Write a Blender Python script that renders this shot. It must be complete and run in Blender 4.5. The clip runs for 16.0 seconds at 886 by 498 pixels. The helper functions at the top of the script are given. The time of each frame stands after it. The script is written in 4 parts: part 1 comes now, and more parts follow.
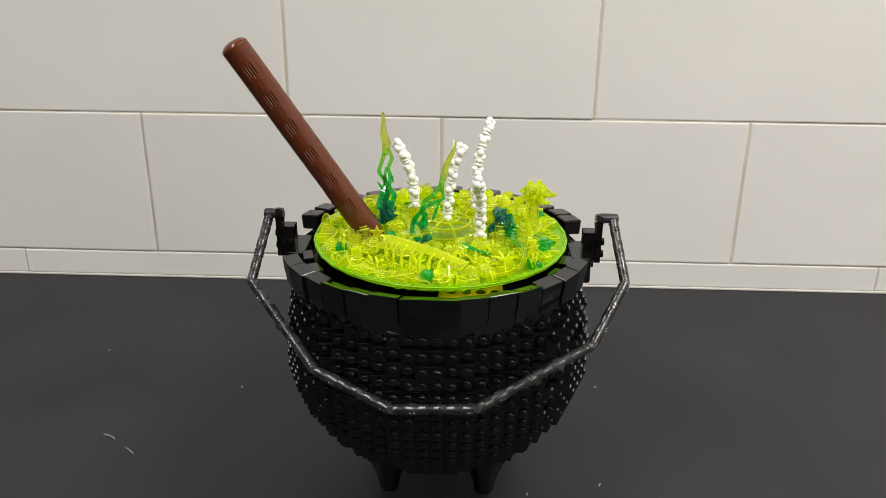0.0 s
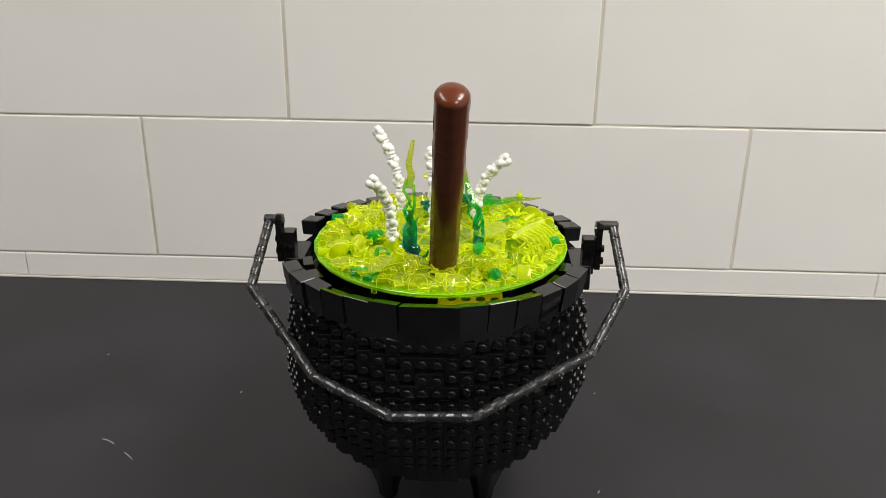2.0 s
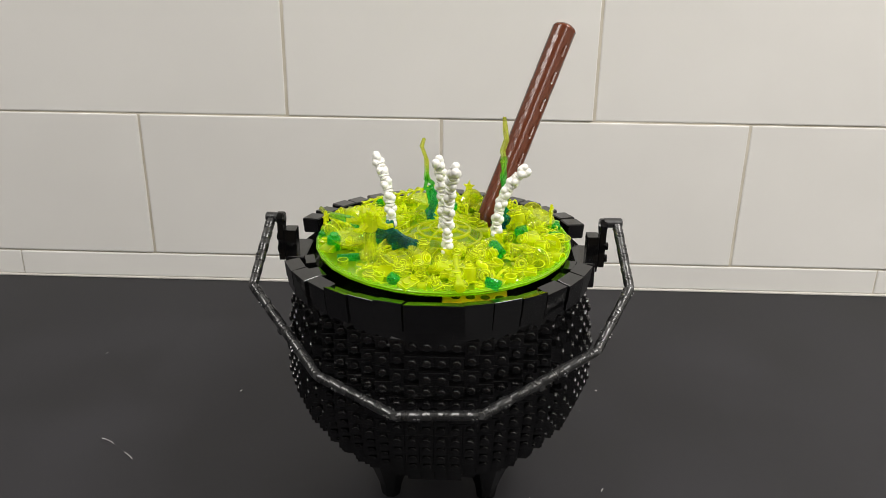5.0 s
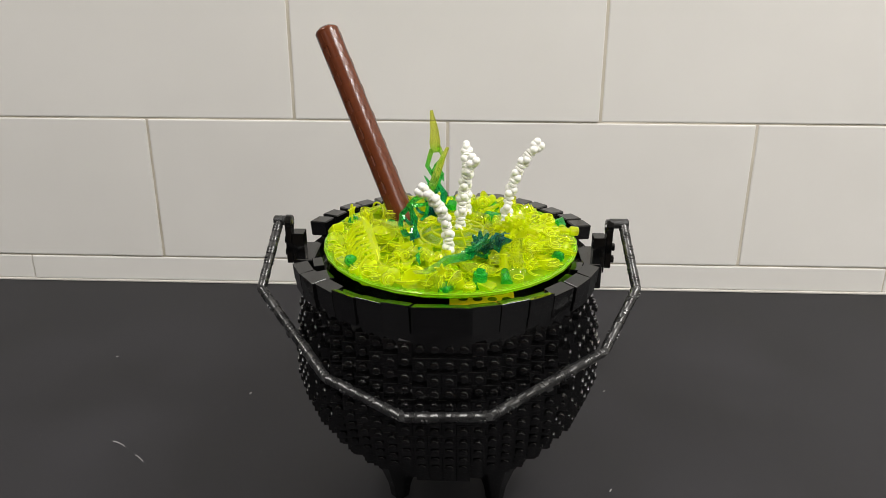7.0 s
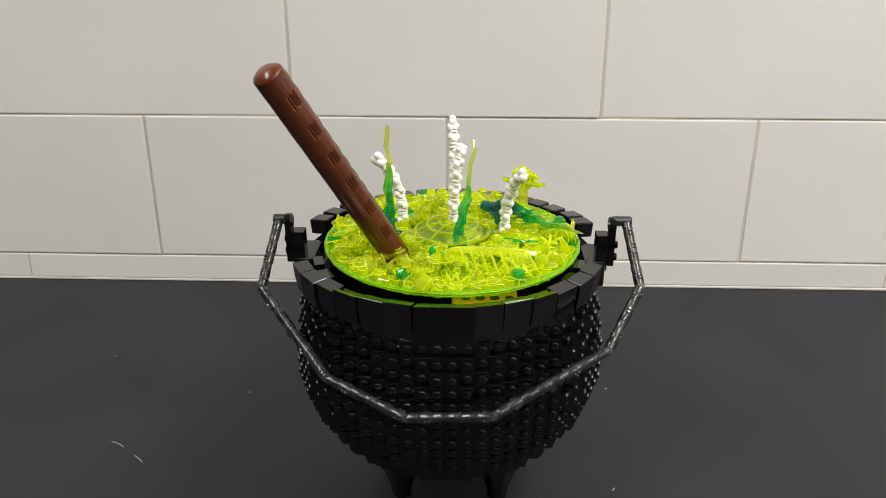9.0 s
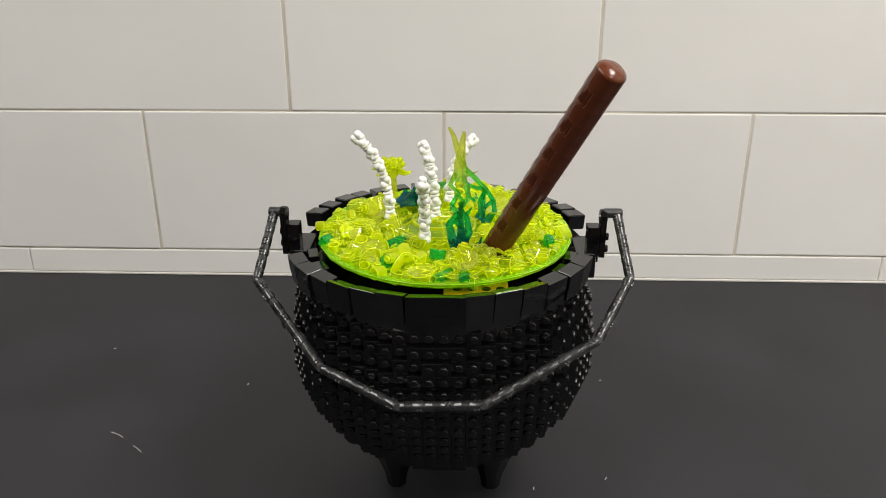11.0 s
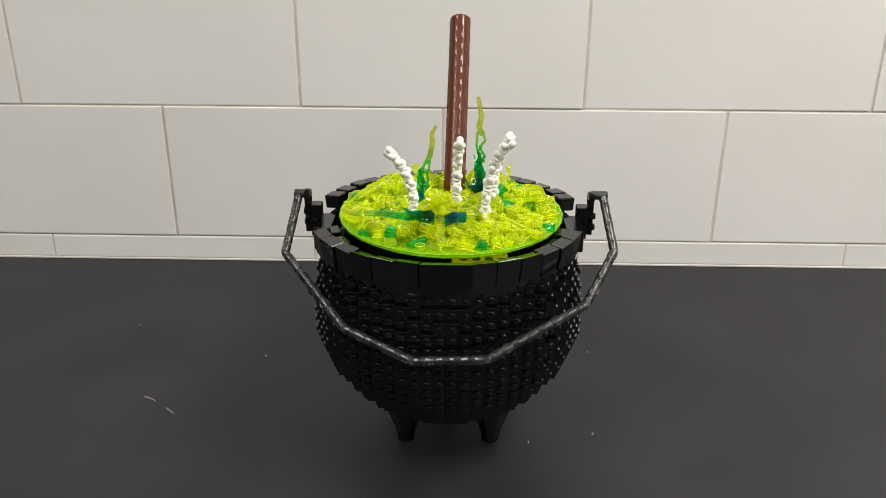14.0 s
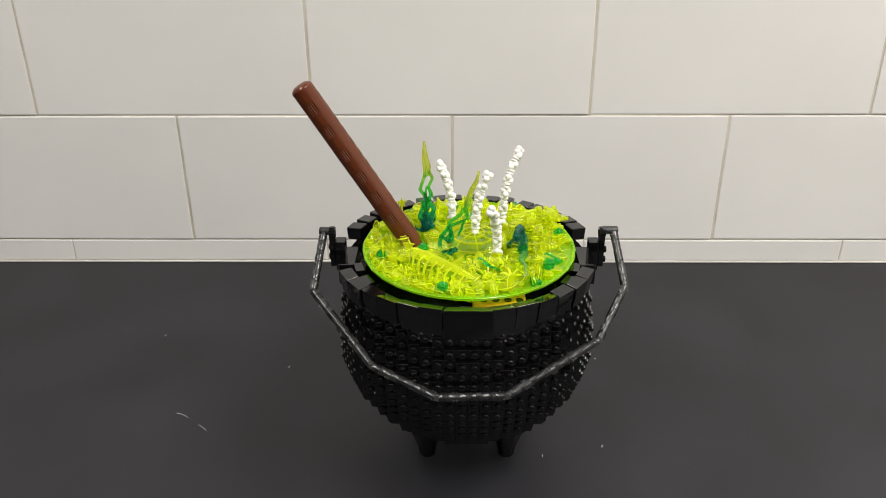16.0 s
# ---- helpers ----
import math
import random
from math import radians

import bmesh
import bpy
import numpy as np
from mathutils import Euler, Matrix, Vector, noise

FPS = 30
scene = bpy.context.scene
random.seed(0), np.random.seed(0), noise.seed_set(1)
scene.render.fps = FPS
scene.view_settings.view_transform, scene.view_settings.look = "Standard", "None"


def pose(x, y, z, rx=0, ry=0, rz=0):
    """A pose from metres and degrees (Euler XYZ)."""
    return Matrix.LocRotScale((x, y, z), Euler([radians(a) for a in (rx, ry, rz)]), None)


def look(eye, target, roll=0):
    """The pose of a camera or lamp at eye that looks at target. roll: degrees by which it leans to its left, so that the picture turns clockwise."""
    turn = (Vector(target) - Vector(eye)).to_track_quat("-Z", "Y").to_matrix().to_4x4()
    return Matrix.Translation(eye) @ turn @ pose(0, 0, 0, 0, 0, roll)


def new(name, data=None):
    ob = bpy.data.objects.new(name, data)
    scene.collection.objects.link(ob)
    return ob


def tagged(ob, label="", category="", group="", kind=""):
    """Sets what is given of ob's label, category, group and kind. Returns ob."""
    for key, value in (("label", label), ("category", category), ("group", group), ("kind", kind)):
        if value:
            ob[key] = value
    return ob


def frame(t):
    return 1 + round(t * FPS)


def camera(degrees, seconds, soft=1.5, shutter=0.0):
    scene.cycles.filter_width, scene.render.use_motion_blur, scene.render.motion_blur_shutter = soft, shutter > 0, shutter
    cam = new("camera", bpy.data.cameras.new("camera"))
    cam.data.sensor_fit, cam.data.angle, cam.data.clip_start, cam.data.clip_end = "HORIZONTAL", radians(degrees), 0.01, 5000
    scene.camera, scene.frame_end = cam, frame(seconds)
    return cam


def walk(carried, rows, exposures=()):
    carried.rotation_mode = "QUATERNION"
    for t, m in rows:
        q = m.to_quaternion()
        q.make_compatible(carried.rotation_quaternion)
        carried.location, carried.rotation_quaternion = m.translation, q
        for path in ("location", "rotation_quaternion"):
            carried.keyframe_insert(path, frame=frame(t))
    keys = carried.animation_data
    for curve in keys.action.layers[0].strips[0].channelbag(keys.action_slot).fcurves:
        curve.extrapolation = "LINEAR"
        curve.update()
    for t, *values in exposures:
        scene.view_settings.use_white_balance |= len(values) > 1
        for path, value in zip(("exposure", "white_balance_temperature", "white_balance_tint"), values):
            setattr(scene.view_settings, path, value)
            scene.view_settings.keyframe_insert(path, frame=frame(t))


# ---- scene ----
cam = camera(58.1, 16.0, soft=0.7)
PATH = [
    (0, (0.023, -0.472, 0.341), (-0.047, 1.396, -0.372), 0.5),
    (0.5, (0.025, -0.475, 0.342), (-0.047, 1.394, -0.366), 0.5),
    (1, (0.025, -0.475, 0.344), (-0.049, 1.396, -0.36), 0.5),
    (1.5, (0.023, -0.474, 0.344), (-0.049, 1.397, -0.361), 0.6),
    (2, (0.023, -0.471, 0.343), (-0.047, 1.399, -0.363), 0.7),
    (2.5, (0.02, -0.47, 0.342), (-0.044, 1.4, -0.364), 0.9),
    (3, (0.018, -0.468, 0.343), (-0.039, 1.4, -0.367), 0.9),
    (3.5, (0.018, -0.467, 0.341), (-0.037, 1.401, -0.372), 1.0),
    (4, (0.016, -0.467, 0.341), (-0.035, 1.401, -0.373), 1.0),
    (6.5, (0.02, -0.47, 0.346), (-0.052, 1.397, -0.369), 0.2),
    (7, (0.018, -0.47, 0.344), (-0.057, 1.398, -0.368), 0.1),
    (7.5, (0.02, -0.47, 0.345), (-0.054, 1.396, -0.37), -0.0),
    (8, (0.018, -0.469, 0.345), (-0.053, 1.397, -0.372), 0.0),
    (8.5, (0.016, -0.466, 0.344), (-0.054, 1.399, -0.376), 0.1),
    (9, (0.015, -0.465, 0.344), (-0.052, 1.399, -0.379), 0.0),
    (11.5, (0.022, -0.478, 0.344), (-0.053, 1.381, -0.389), -0.2),
    (12, (0.021, -0.488, 0.347), (-0.054, 1.372, -0.387), -0.2),
    (12.5, (0.019, -0.501, 0.347), (-0.052, 1.359, -0.386), -0.1),
    (13, (0.012, -0.514, 0.346), (-0.043, 1.348, -0.383), 0.2),
    (13.5, (0.01, -0.529, 0.349), (-0.032, 1.335, -0.376), 0.4),
    (14, (0.01, -0.537, 0.352), (-0.03, 1.325, -0.377), 0.3),
    (14.5, (0.005, -0.541, 0.352), (-0.04, 1.319, -0.38), 0.3),
    (15, (0.0, -0.542, 0.361), (-0.045, 1.317, -0.376), 0.2),
    (15.5, (-0.002, -0.541, 0.387), (-0.046, 1.304, -0.382), -0.1),
    (16, (-0.007, -0.539, 0.421), (-0.034, 1.27, -0.431), -0.3),
]
walk(cam, [(t, look(eye, target, roll)) for t, eye, target, roll in PATH], [(0, 0.0), (13, 0.0), (14.5, 0.03), (15.5, 0.02), (16, 0.07)])

# ---- world and lights: a closed kitchen corner under three ceiling panels ----
world = bpy.data.worlds.new("room_world")
scene.world = world
world.use_nodes = True
world.node_tree.nodes["Background"].inputs[0].default_value = (0.9, 0.92, 1.0, 1)
world.node_tree.nodes["Background"].inputs[1].default_value = 0.02
CEIL_Z = 1.45


def ceiling_lamp(x, y, sx, sy, watts):
    data = bpy.data.lights.new("ceiling_panel", "AREA")
    data.shape, data.size, data.size_y, data.energy = "RECTANGLE", sx, sy, watts
    data.color = (1.0, 0.968, 0.927)
    ob = new("ceiling_panel_light", data)
    ob.matrix_basis = pose(x, y, CEIL_Z - 0.035)


PANELS = ((0.78, -0.50, 0.30, 0.90, 27), (0.85, -1.80, 0.30, 0.70, 13), (-0.85, -0.65, 0.26, 1.40, 18.5))
for panel in PANELS:
    ceiling_lamp(*panel)


# ---- materials ----
def material(name):
    m = bpy.data.materials.new(name)
    m.use_nodes = True
    return m, m.node_tree, m.node_tree.nodes["Principled BSDF"]


def mix_noise(nt, scale, a, b, detail=4.0, coord="Object", lo=0.35, hi=0.65):
    """A colour that drifts between a and b; returns the output socket."""
    tc = nt.nodes.new("ShaderNodeTexCoord")
    nz = nt.nodes.new("ShaderNodeTexNoise")
    nz.inputs["Scale"].default_value, nz.inputs["Detail"].default_value = scale, detail
    nt.links.new(tc.outputs[coord], nz.inputs["Vector"])
    rp = nt.nodes.new("ShaderNodeValToRGB")
    rp.color_ramp.elements[0].position, rp.color_ramp.elements[1].position = lo, hi
    rp.color_ramp.elements[0].color, rp.color_ramp.elements[1].color = (*a, 1), (*b, 1)
    nt.links.new(nz.outputs["Fac"], rp.inputs[0])
    return rp.outputs[0], nz.outputs["Fac"]


def add_bump(nt, bsdf, scale, strength, distance, coord="Object"):
    tc = nt.nodes.new("ShaderNodeTexCoord")
    nz = nt.nodes.new("ShaderNodeTexNoise")
    nz.inputs["Scale"].default_value, nz.inputs["Detail"].default_value = scale, 3
    nt.links.new(tc.outputs[coord], nz.inputs["Vector"])
    bp = nt.nodes.new("ShaderNodeBump")
    bp.inputs["Strength"].default_value, bp.inputs["Distance"].default_value = strength, distance
    nt.links.new(nz.outputs["Fac"], bp.inputs["Height"])
    nt.links.new(bp.outputs[0], bsdf.inputs["Normal"])


def plastic(name, a, b, rough=0.25, scale=60, bump=0.06, spec=0.5):
    m, nt, p = material(name)
    c, f = mix_noise(nt, scale, a, b)
    nt.links.new(c, p.inputs["Base Color"])
    rr = nt.nodes.new("ShaderNodeMapRange")
    rr.inputs["To Min"].default_value, rr.inputs["To Max"].default_value = rough * 0.75, rough * 1.3
    nt.links.new(f, rr.inputs["Value"])
    nt.links.new(rr.outputs[0], p.inputs["Roughness"])
    p.inputs["Specular IOR Level"].default_value = spec
    add_bump(nt, p, 900, bump, 0.0003)
    return m


def see_through(nt, p, colour, pale, glow, clear):
    """Finishes a tinted plastic: gloss and refraction, light scattered in the body, and light that goes straight through."""
    tl = nt.nodes.new("ShaderNodeBsdfTranslucent")
    nt.links.new(colour, tl.inputs["Color"])
    mx = nt.nodes.new("ShaderNodeMixShader")
    mx.inputs[0].default_value = glow
    nt.links.new(p.outputs[0], mx.inputs[1])
    nt.links.new(tl.outputs[0], mx.inputs[2])
    lift = nt.nodes.new("ShaderNodeMix")
    lift.data_type = "RGBA"
    lift.inputs["Factor"].default_value = pale
    nt.links.new(colour, lift.inputs["A"])
    lift.inputs["B"].default_value = (1, 1, 1, 1)
    tr = nt.nodes.new("ShaderNodeBsdfTransparent")
    nt.links.new(lift.outputs["Result"], tr.inputs["Color"])
    body = nt.nodes.new("ShaderNodeMixShader")
    body.inputs[0].default_value = clear
    nt.links.new(mx.outputs[0], body.inputs[1])
    nt.links.new(tr.outputs[0], body.inputs[2])
    gloss = nt.nodes.new("ShaderNodeBsdfGlossy")
    gloss.inputs["Roughness"].default_value = 0.05
    edge = nt.nodes.new("ShaderNodeLayerWeight")
    steep = nt.nodes.new("ShaderNodeMath")
    steep.operation = "POWER"
    steep.inputs[1].default_value = 3.0
    nt.links.new(edge.outputs["Facing"], steep.inputs[0])
    fres = nt.nodes.new("ShaderNodeMapRange")
    fres.inputs["To Min"].default_value, fres.inputs["To Max"].default_value = 0.03, 0.28
    nt.links.new(steep.outputs[0], fres.inputs["Value"])
    gloss.inputs["Color"].default_value = (0.97, 1.0, 0.8, 1)
    coat = nt.nodes.new("ShaderNodeMixShader")
    nt.links.new(fres.outputs[0], coat.inputs[0])
    nt.links.new(body.outputs[0], coat.inputs[1])
    nt.links.new(gloss.outputs[0], coat.inputs[2])
    nt.links.new(coat.outputs[0], nt.nodes["Material Output"].inputs["Surface"])


def clear_plastic(name, a, b, trans=0.55, rough=0.12, glow=0.35, clear=0.5, scale=90):
    """Tinted see-through plastic."""
    m, nt, p = material(name)
    c, f = mix_noise(nt, scale, a, b)
    nt.links.new(c, p.inputs["Base Color"])
    p.inputs["Roughness"].default_value = rough
    p.inputs["IOR"].default_value = 1.45
    p.inputs["Transmission Weight"].default_value = trans
    see_through(nt, p, c, 0.25, glow, clear)
    return m


def gradient_plastic(name, stops, axis="Z"):
    """See-through plastic that runs through several tints along one axis of its piece."""
    m, nt, p = material(name)
    tc = nt.nodes.new("ShaderNodeTexCoord")
    sp = nt.nodes.new("ShaderNodeSeparateXYZ")
    nt.links.new(tc.outputs["Generated"], sp.inputs[0])
    rp = nt.nodes.new("ShaderNodeValToRGB")
    rp.color_ramp.elements[0].position, rp.color_ramp.elements[0].color = stops[0][0], (*stops[0][1], 1)
    rp.color_ramp.elements[1].position, rp.color_ramp.elements[1].color = stops[-1][0], (*stops[-1][1], 1)
    for at, col in stops[1:-1]:
        rp.color_ramp.elements.new(at).color = (*col, 1)
    nt.links.new(sp.outputs[axis], rp.inputs[0])
    nt.links.new(rp.outputs[0], p.inputs["Base Color"])
    p.inputs["Roughness"].default_value, p.inputs["Transmission Weight"].default_value = 0.06, 0.85
    p.inputs["IOR"].default_value = 1.4
    see_through(nt, p, rp.outputs[0], 0.15, 0.3, 0.52)
    return m


BLACK = plastic("black_brick_plastic", (0.0024, 0.0024, 0.0026), (0.0042, 0.0042, 0.0045), 0.085, spec=0.7)
BLACK_BAIL = plastic("black_bar_plastic", (0.014, 0.014, 0.0145), (0.022, 0.022, 0.0225), 0.27, spec=0.85)
BROWN = plastic("reddish_brown_plastic", (0.094, 0.0225, 0.0075), (0.122, 0.031, 0.0105), 0.21, 40, spec=0.45)
WHITE = plastic("white_bead_plastic", (0.80, 0.79, 0.74), (0.86, 0.85, 0.81), 0.35)
YELLOW = plastic("orange_yellow_beam", (0.55, 0.28, 0.008), (0.62, 0.33, 0.012), 0.3)
NEON = clear_plastic("neon_yellow_clear", (0.92, 0.99, 0.007), (0.96, 1.0, 0.03), 0.6, 0.04, 0.40, 0.38)
NEON_PALE = clear_plastic("neon_pale_clear", (0.95, 1.0, 0.05), (0.98, 1.0, 0.17), 0.8, 0.02, 0.28, 0.52)
# brighter neon and lime: the light glowing from edges, put into the colour
NEON_EDGE = clear_plastic("neon_edge_glow_paint", (0.93, 1.0, 0.012), (0.97, 1.0, 0.06), 0.15, 0.1, 0.55, 0.08)
LIME_EDGE = clear_plastic("lime_edge_glow_paint", (0.5, 1.0, 0.02), (0.62, 1.0, 0.06), 0.15, 0.1, 0.55, 0.08)
# duller tint stands in for the dim interior seen between the dome's ribs
DIM_CLEAR = clear_plastic("olive_dim_clear", (0.62, 0.74, 0.05), (0.7, 0.82, 0.08), 0.7, 0.05, 0.1, 0.6)
LIME = clear_plastic("lime_dish_clear", (0.62, 1.0, 0.01), (0.72, 1.0, 0.04), 0.5, 0.05, 0.4, 0.48)
GREEN = clear_plastic("clear_green", (0.015, 0.62, 0.09), (0.04, 0.74, 0.17), 0.6, 0.06, 0.3, 0.45)
TEAL = clear_plastic("clear_teal", (0.0, 0.28, 0.2), (0.0, 0.40, 0.3), 0.6, 0.06, 0.25, 0.45)
BOLT = gradient_plastic("bolt_plastic", [(0.0, (0.01, 0.5, 0.72)), (0.14, (0.02, 0.62, 0.5)), (0.32, (0.03, 0.76, 0.24)), (0.52, (0.3, 0.84, 0.15)), (0.72, (0.8, 0.86, 0.18)), (1.0, (0.84, 0.88, 0.2))])
BOLT_LYING = gradient_plastic("bolt_lying_plastic", [(0.0, (0.01, 0.36, 0.7)), (0.2, (0.02, 0.56, 0.46)), (0.5, (0.03, 0.7, 0.28)), (0.75, (0.4, 0.76, 0.16)), (1.0, (0.82, 0.86, 0.2))])


def tile_material():
    m, nt, p = material("off_white_tile")
    c, f = mix_noise(nt, 6, (0.70, 0.685, 0.655), (0.735, 0.72, 0.69), 3)
    info = nt.nodes.new("ShaderNodeObjectInfo")
    hs = nt.nodes.new("ShaderNodeHueSaturation")
    mr = nt.nodes.new("ShaderNodeMapRange")
    mr.inputs["To Min"].default_value, mr.inputs["To Max"].default_value = 0.975, 1.025
    nt.links.new(info.outputs["Random"], mr.inputs["Value"])
    nt.links.new(mr.outputs[0], hs.inputs["Value"])
    nt.links.new(c, hs.inputs["Color"])
    nt.links.new(hs.outputs[0], p.inputs["Base Color"])
    p.inputs["Roughness"].default_value = 0.6
    p.inputs["Specular IOR Level"].default_value = 0.35
    add_bump(nt, p, 14, 0.06, 0.002)
    return m


def counter_material():
    m, nt, p = material("black_counter")
    c, f = mix_noise(nt, 9, (0.0086, 0.0084, 0.0106), (0.0158, 0.0154, 0.0188), 8)
    nt.links.new(c, p.inputs["Base Color"])
    rr = nt.nodes.new("ShaderNodeMapRange")
    rr.inputs["To Min"].default_value, rr.inputs["To Max"].default_value = 0.42, 0.58
    nt.links.new(f, rr.inputs["Value"])
    nt.links.new(rr.outputs[0], p.inputs["Roughness"])
    p.inputs["Specular IOR Level"].default_value = 0.38
    add_bump(nt, p, 700, 0.12, 0.0004)
    return m


TILE = tile_material()
COUNTER = counter_material()
GROUT = plastic("beige_grout", (0.52, 0.475, 0.39), (0.63, 0.585, 0.5), 0.9, 30, 0.4)
CAULK = plastic("white_caulk", (0.56, 0.54, 0.5), (0.63, 0.61, 0.57), 0.6, 30, 0.2)
PAINT = plastic("warm_white_paint", (0.72, 0.70, 0.66), (0.76, 0.74, 0.70), 0.7, 8, 0.2)
DARK_PAINT = plastic("dark_wall_paint", (0.055, 0.055, 0.06), (0.07, 0.07, 0.075), 0.7, 8, 0.2)
CABINET = plastic("grey_cabinet_paint", (0.34, 0.34, 0.34), (0.38, 0.38, 0.38), 0.5, 6, 0.1)
FLOORING = plastic("brown_floor", (0.07, 0.055, 0.042), (0.1, 0.08, 0.06), 0.5, 5, 0.2)
LINT = plastic("white_lint", (0.42, 0.415, 0.4), (0.54, 0.53, 0.51), 0.9, 200, 0.3)
DUST = plastic("grey_dust", (0.08, 0.08, 0.08), (0.2, 0.2, 0.19), 0.9, 300, 0.3)
GLOW, _nt, _p = material("lamp_diffuser")
_p.inputs["Emission Color"].default_value = (1.0, 0.972, 0.925, 1)
_p.inputs["Emission Strength"].default_value = 2.0


# ---- mesh helpers ----
def finish(bm, name, mat, smooth=False):
    me = bpy.data.meshes.new(name)
    bmesh.ops.recalc_face_normals(bm, faces=bm.faces)
    bm.to_mesh(me)
    bm.free()
    me.materials.append(mat)
    if smooth:
        me.shade_smooth()
        me.set_sharp_from_angle(angle=radians(38))
    return me


def paint_edge_glow(bm, width=0.00022, sharp=38):
    """Chamfers the sharp edges; the narrow faces take the second material, the plastic's edge glow put into colour."""
    bm.normal_update()
    edges = [e for e in bm.edges if len(e.link_faces) == 2 and e.calc_face_angle() > radians(sharp)]
    bmesh.ops.bevel(bm, geom=edges, offset=width, segments=1, affect="EDGES", material=1, clamp_overlap=True)


def put(name, me, parent=None, m=None, label="", category="", kind="", group=""):
    ob = new(name, me)
    if parent is not None:
        ob.parent = parent
    if m is not None:
        ob.matrix_basis = m
    return tagged(ob, label, category, group, kind)


def part(name, bm, mat, parent, label="", m=None, smooth=False):
    return put(name, finish(bm, name, mat, smooth), parent, m, label)


def box(bm, lo, hi, bevel=0.0, m=None):
    """A box between two corners, with its edges rounded off."""
    size = [hi[i] - lo[i] for i in range(3)]
    mid = [(hi[i] + lo[i]) / 2 for i in range(3)]
    made = bmesh.ops.create_cube(bm, size=1, matrix=Matrix.LocRotScale(mid, None, size))
    verts = made["verts"]
    if bevel:
        edges = list({e for v in verts for e in v.link_edges})
        out = bmesh.ops.bevel(bm, geom=edges, offset=bevel, segments=2, affect="EDGES", profile=0.6)
        verts = list({v for f in out["faces"] for v in f.verts} | {v for v in verts if v.is_valid})
    if m is not None:
        bmesh.ops.transform(bm, matrix=m, verts=verts)
    return verts


def lathe(bm, profile, seg=24, m=None, closed=False):
    """Turns (radius, height) points round z. A radius of 0 closes the end."""
    rings, verts = [], []
    for r, z in profile:
        if r <= 1e-9:
            ring = [bm.verts.new((0, 0, z))]
        else:
            ring = [bm.verts.new((r * math.cos(2 * math.pi * k / seg), r * math.sin(2 * math.pi * k / seg), z)) for k in range(seg)]
        rings.append(ring)
        verts += ring
    pairs = list(zip(rings, rings[1:])) + ([(rings[-1], rings[0])] if closed else [])
    for a, b in pairs:
        for k in range(seg):
            if len(a) == 1 and len(b) == 1:
                continue
            if len(a) == 1:
                bm.faces.new((a[0], b[k], b[(k + 1) % seg]))
            elif len(b) == 1:
                bm.faces.new((a[k], a[(k + 1) % seg], b[0]))
            else:
                bm.faces.new((a[k], a[(k + 1) % seg], b[(k + 1) % seg], b[k]))
    if m is not None:
        bmesh.ops.transform(bm, matrix=m, verts=verts)
    return verts


def along(a, b):
    """The pose whose z axis runs from a to b, at a."""
    a, b = Vector(a), Vector(b)
    return Matrix.Translation(a) @ (b - a).to_track_quat("Z", "Y").to_matrix().to_4x4()


def rod(bm, a, b, r, seg=10, r2=None):
    length = (Vector(b) - Vector(a)).length
    r2 = r if r2 is None else r2
    e = min(r, r2) * 0.25
    return lathe(bm, [(0, 0), (r - e, 0), (r, e), (r2, length - e), (r2 - e, length), (0, length)], seg, along(a, b))


def ball(bm, at, r, seg=10):
    n = seg // 2
    return lathe(bm, [(r * math.sin(math.pi * k / n) if 0 < k < n else 0, -r * math.cos(math.pi * k / n)) for k in range(n + 1)], seg, Matrix.Translation(at))


# ---- the room ----
WALL_Y = 0.3185


def build_room():
    bm = bmesh.new()
    box(bm, (-1.7, WALL_Y + 0.0011, -0.9), (1.7, WALL_Y + 0.13, CEIL_Z))
    put("wall_north", finish(bm, "wall_north", GROUT), label="kitchen wall behind the large off-white tiles", kind="structure")
    # unseen walls: the east one white as a fill reflector, the others dark
    for name, lo, hi in (("wall_south", (-1.7, -4.12, -0.9), (1.7, -4.0, CEIL_Z)), ("wall_west", (-1.82, -4.12, -0.9), (-1.7, WALL_Y + 0.13, CEIL_Z)), ("wall_east", (1.7, -4.12, -0.9), (1.82, WALL_Y + 0.13, CEIL_Z))):
        bm = bmesh.new()
        box(bm, lo, hi)
        put(name, finish(bm, name, PAINT if name == "wall_east" else DARK_PAINT), label="unseen wall added in white to bounce fill light from the right" if name == "wall_east" else "unseen closing wall, dark to hold bounce light down", kind="structure")
    bm = bmesh.new()
    box(bm, (-1.82, -4.12, CEIL_Z), (1.82, WALL_Y + 0.13, CEIL_Z + 0.1))
    put("ceiling", finish(bm, "ceiling", PAINT), label="plain white ceiling", kind="structure")
    bm = bmesh.new()
    box(bm, (-1.82, -4.12, -1.0), (1.82, WALL_Y + 0.13, -0.9))
    put("floor", finish(bm, "floor", FLOORING), label="brown kitchen floor", kind="structure")
    # counter slab on its cabinet
    bm = bmesh.new()
    box(bm, (-1.695, -0.33, -0.032), (1.695, WALL_Y + 0.006, 0.0), 0.003)
    put("countertop", finish(bm, "countertop", COUNTER), label="matt black kitchen countertop with specks of lint", category="countertop")
    bm = bmesh.new()
    box(bm, (-1.69, -0.30, -0.895), (1.69, WALL_Y + 0.004, -0.034))
    put("base_cabinet", finish(bm, "base_cabinet", CABINET), label="plain grey base cabinet under the black countertop", category="cabinet")


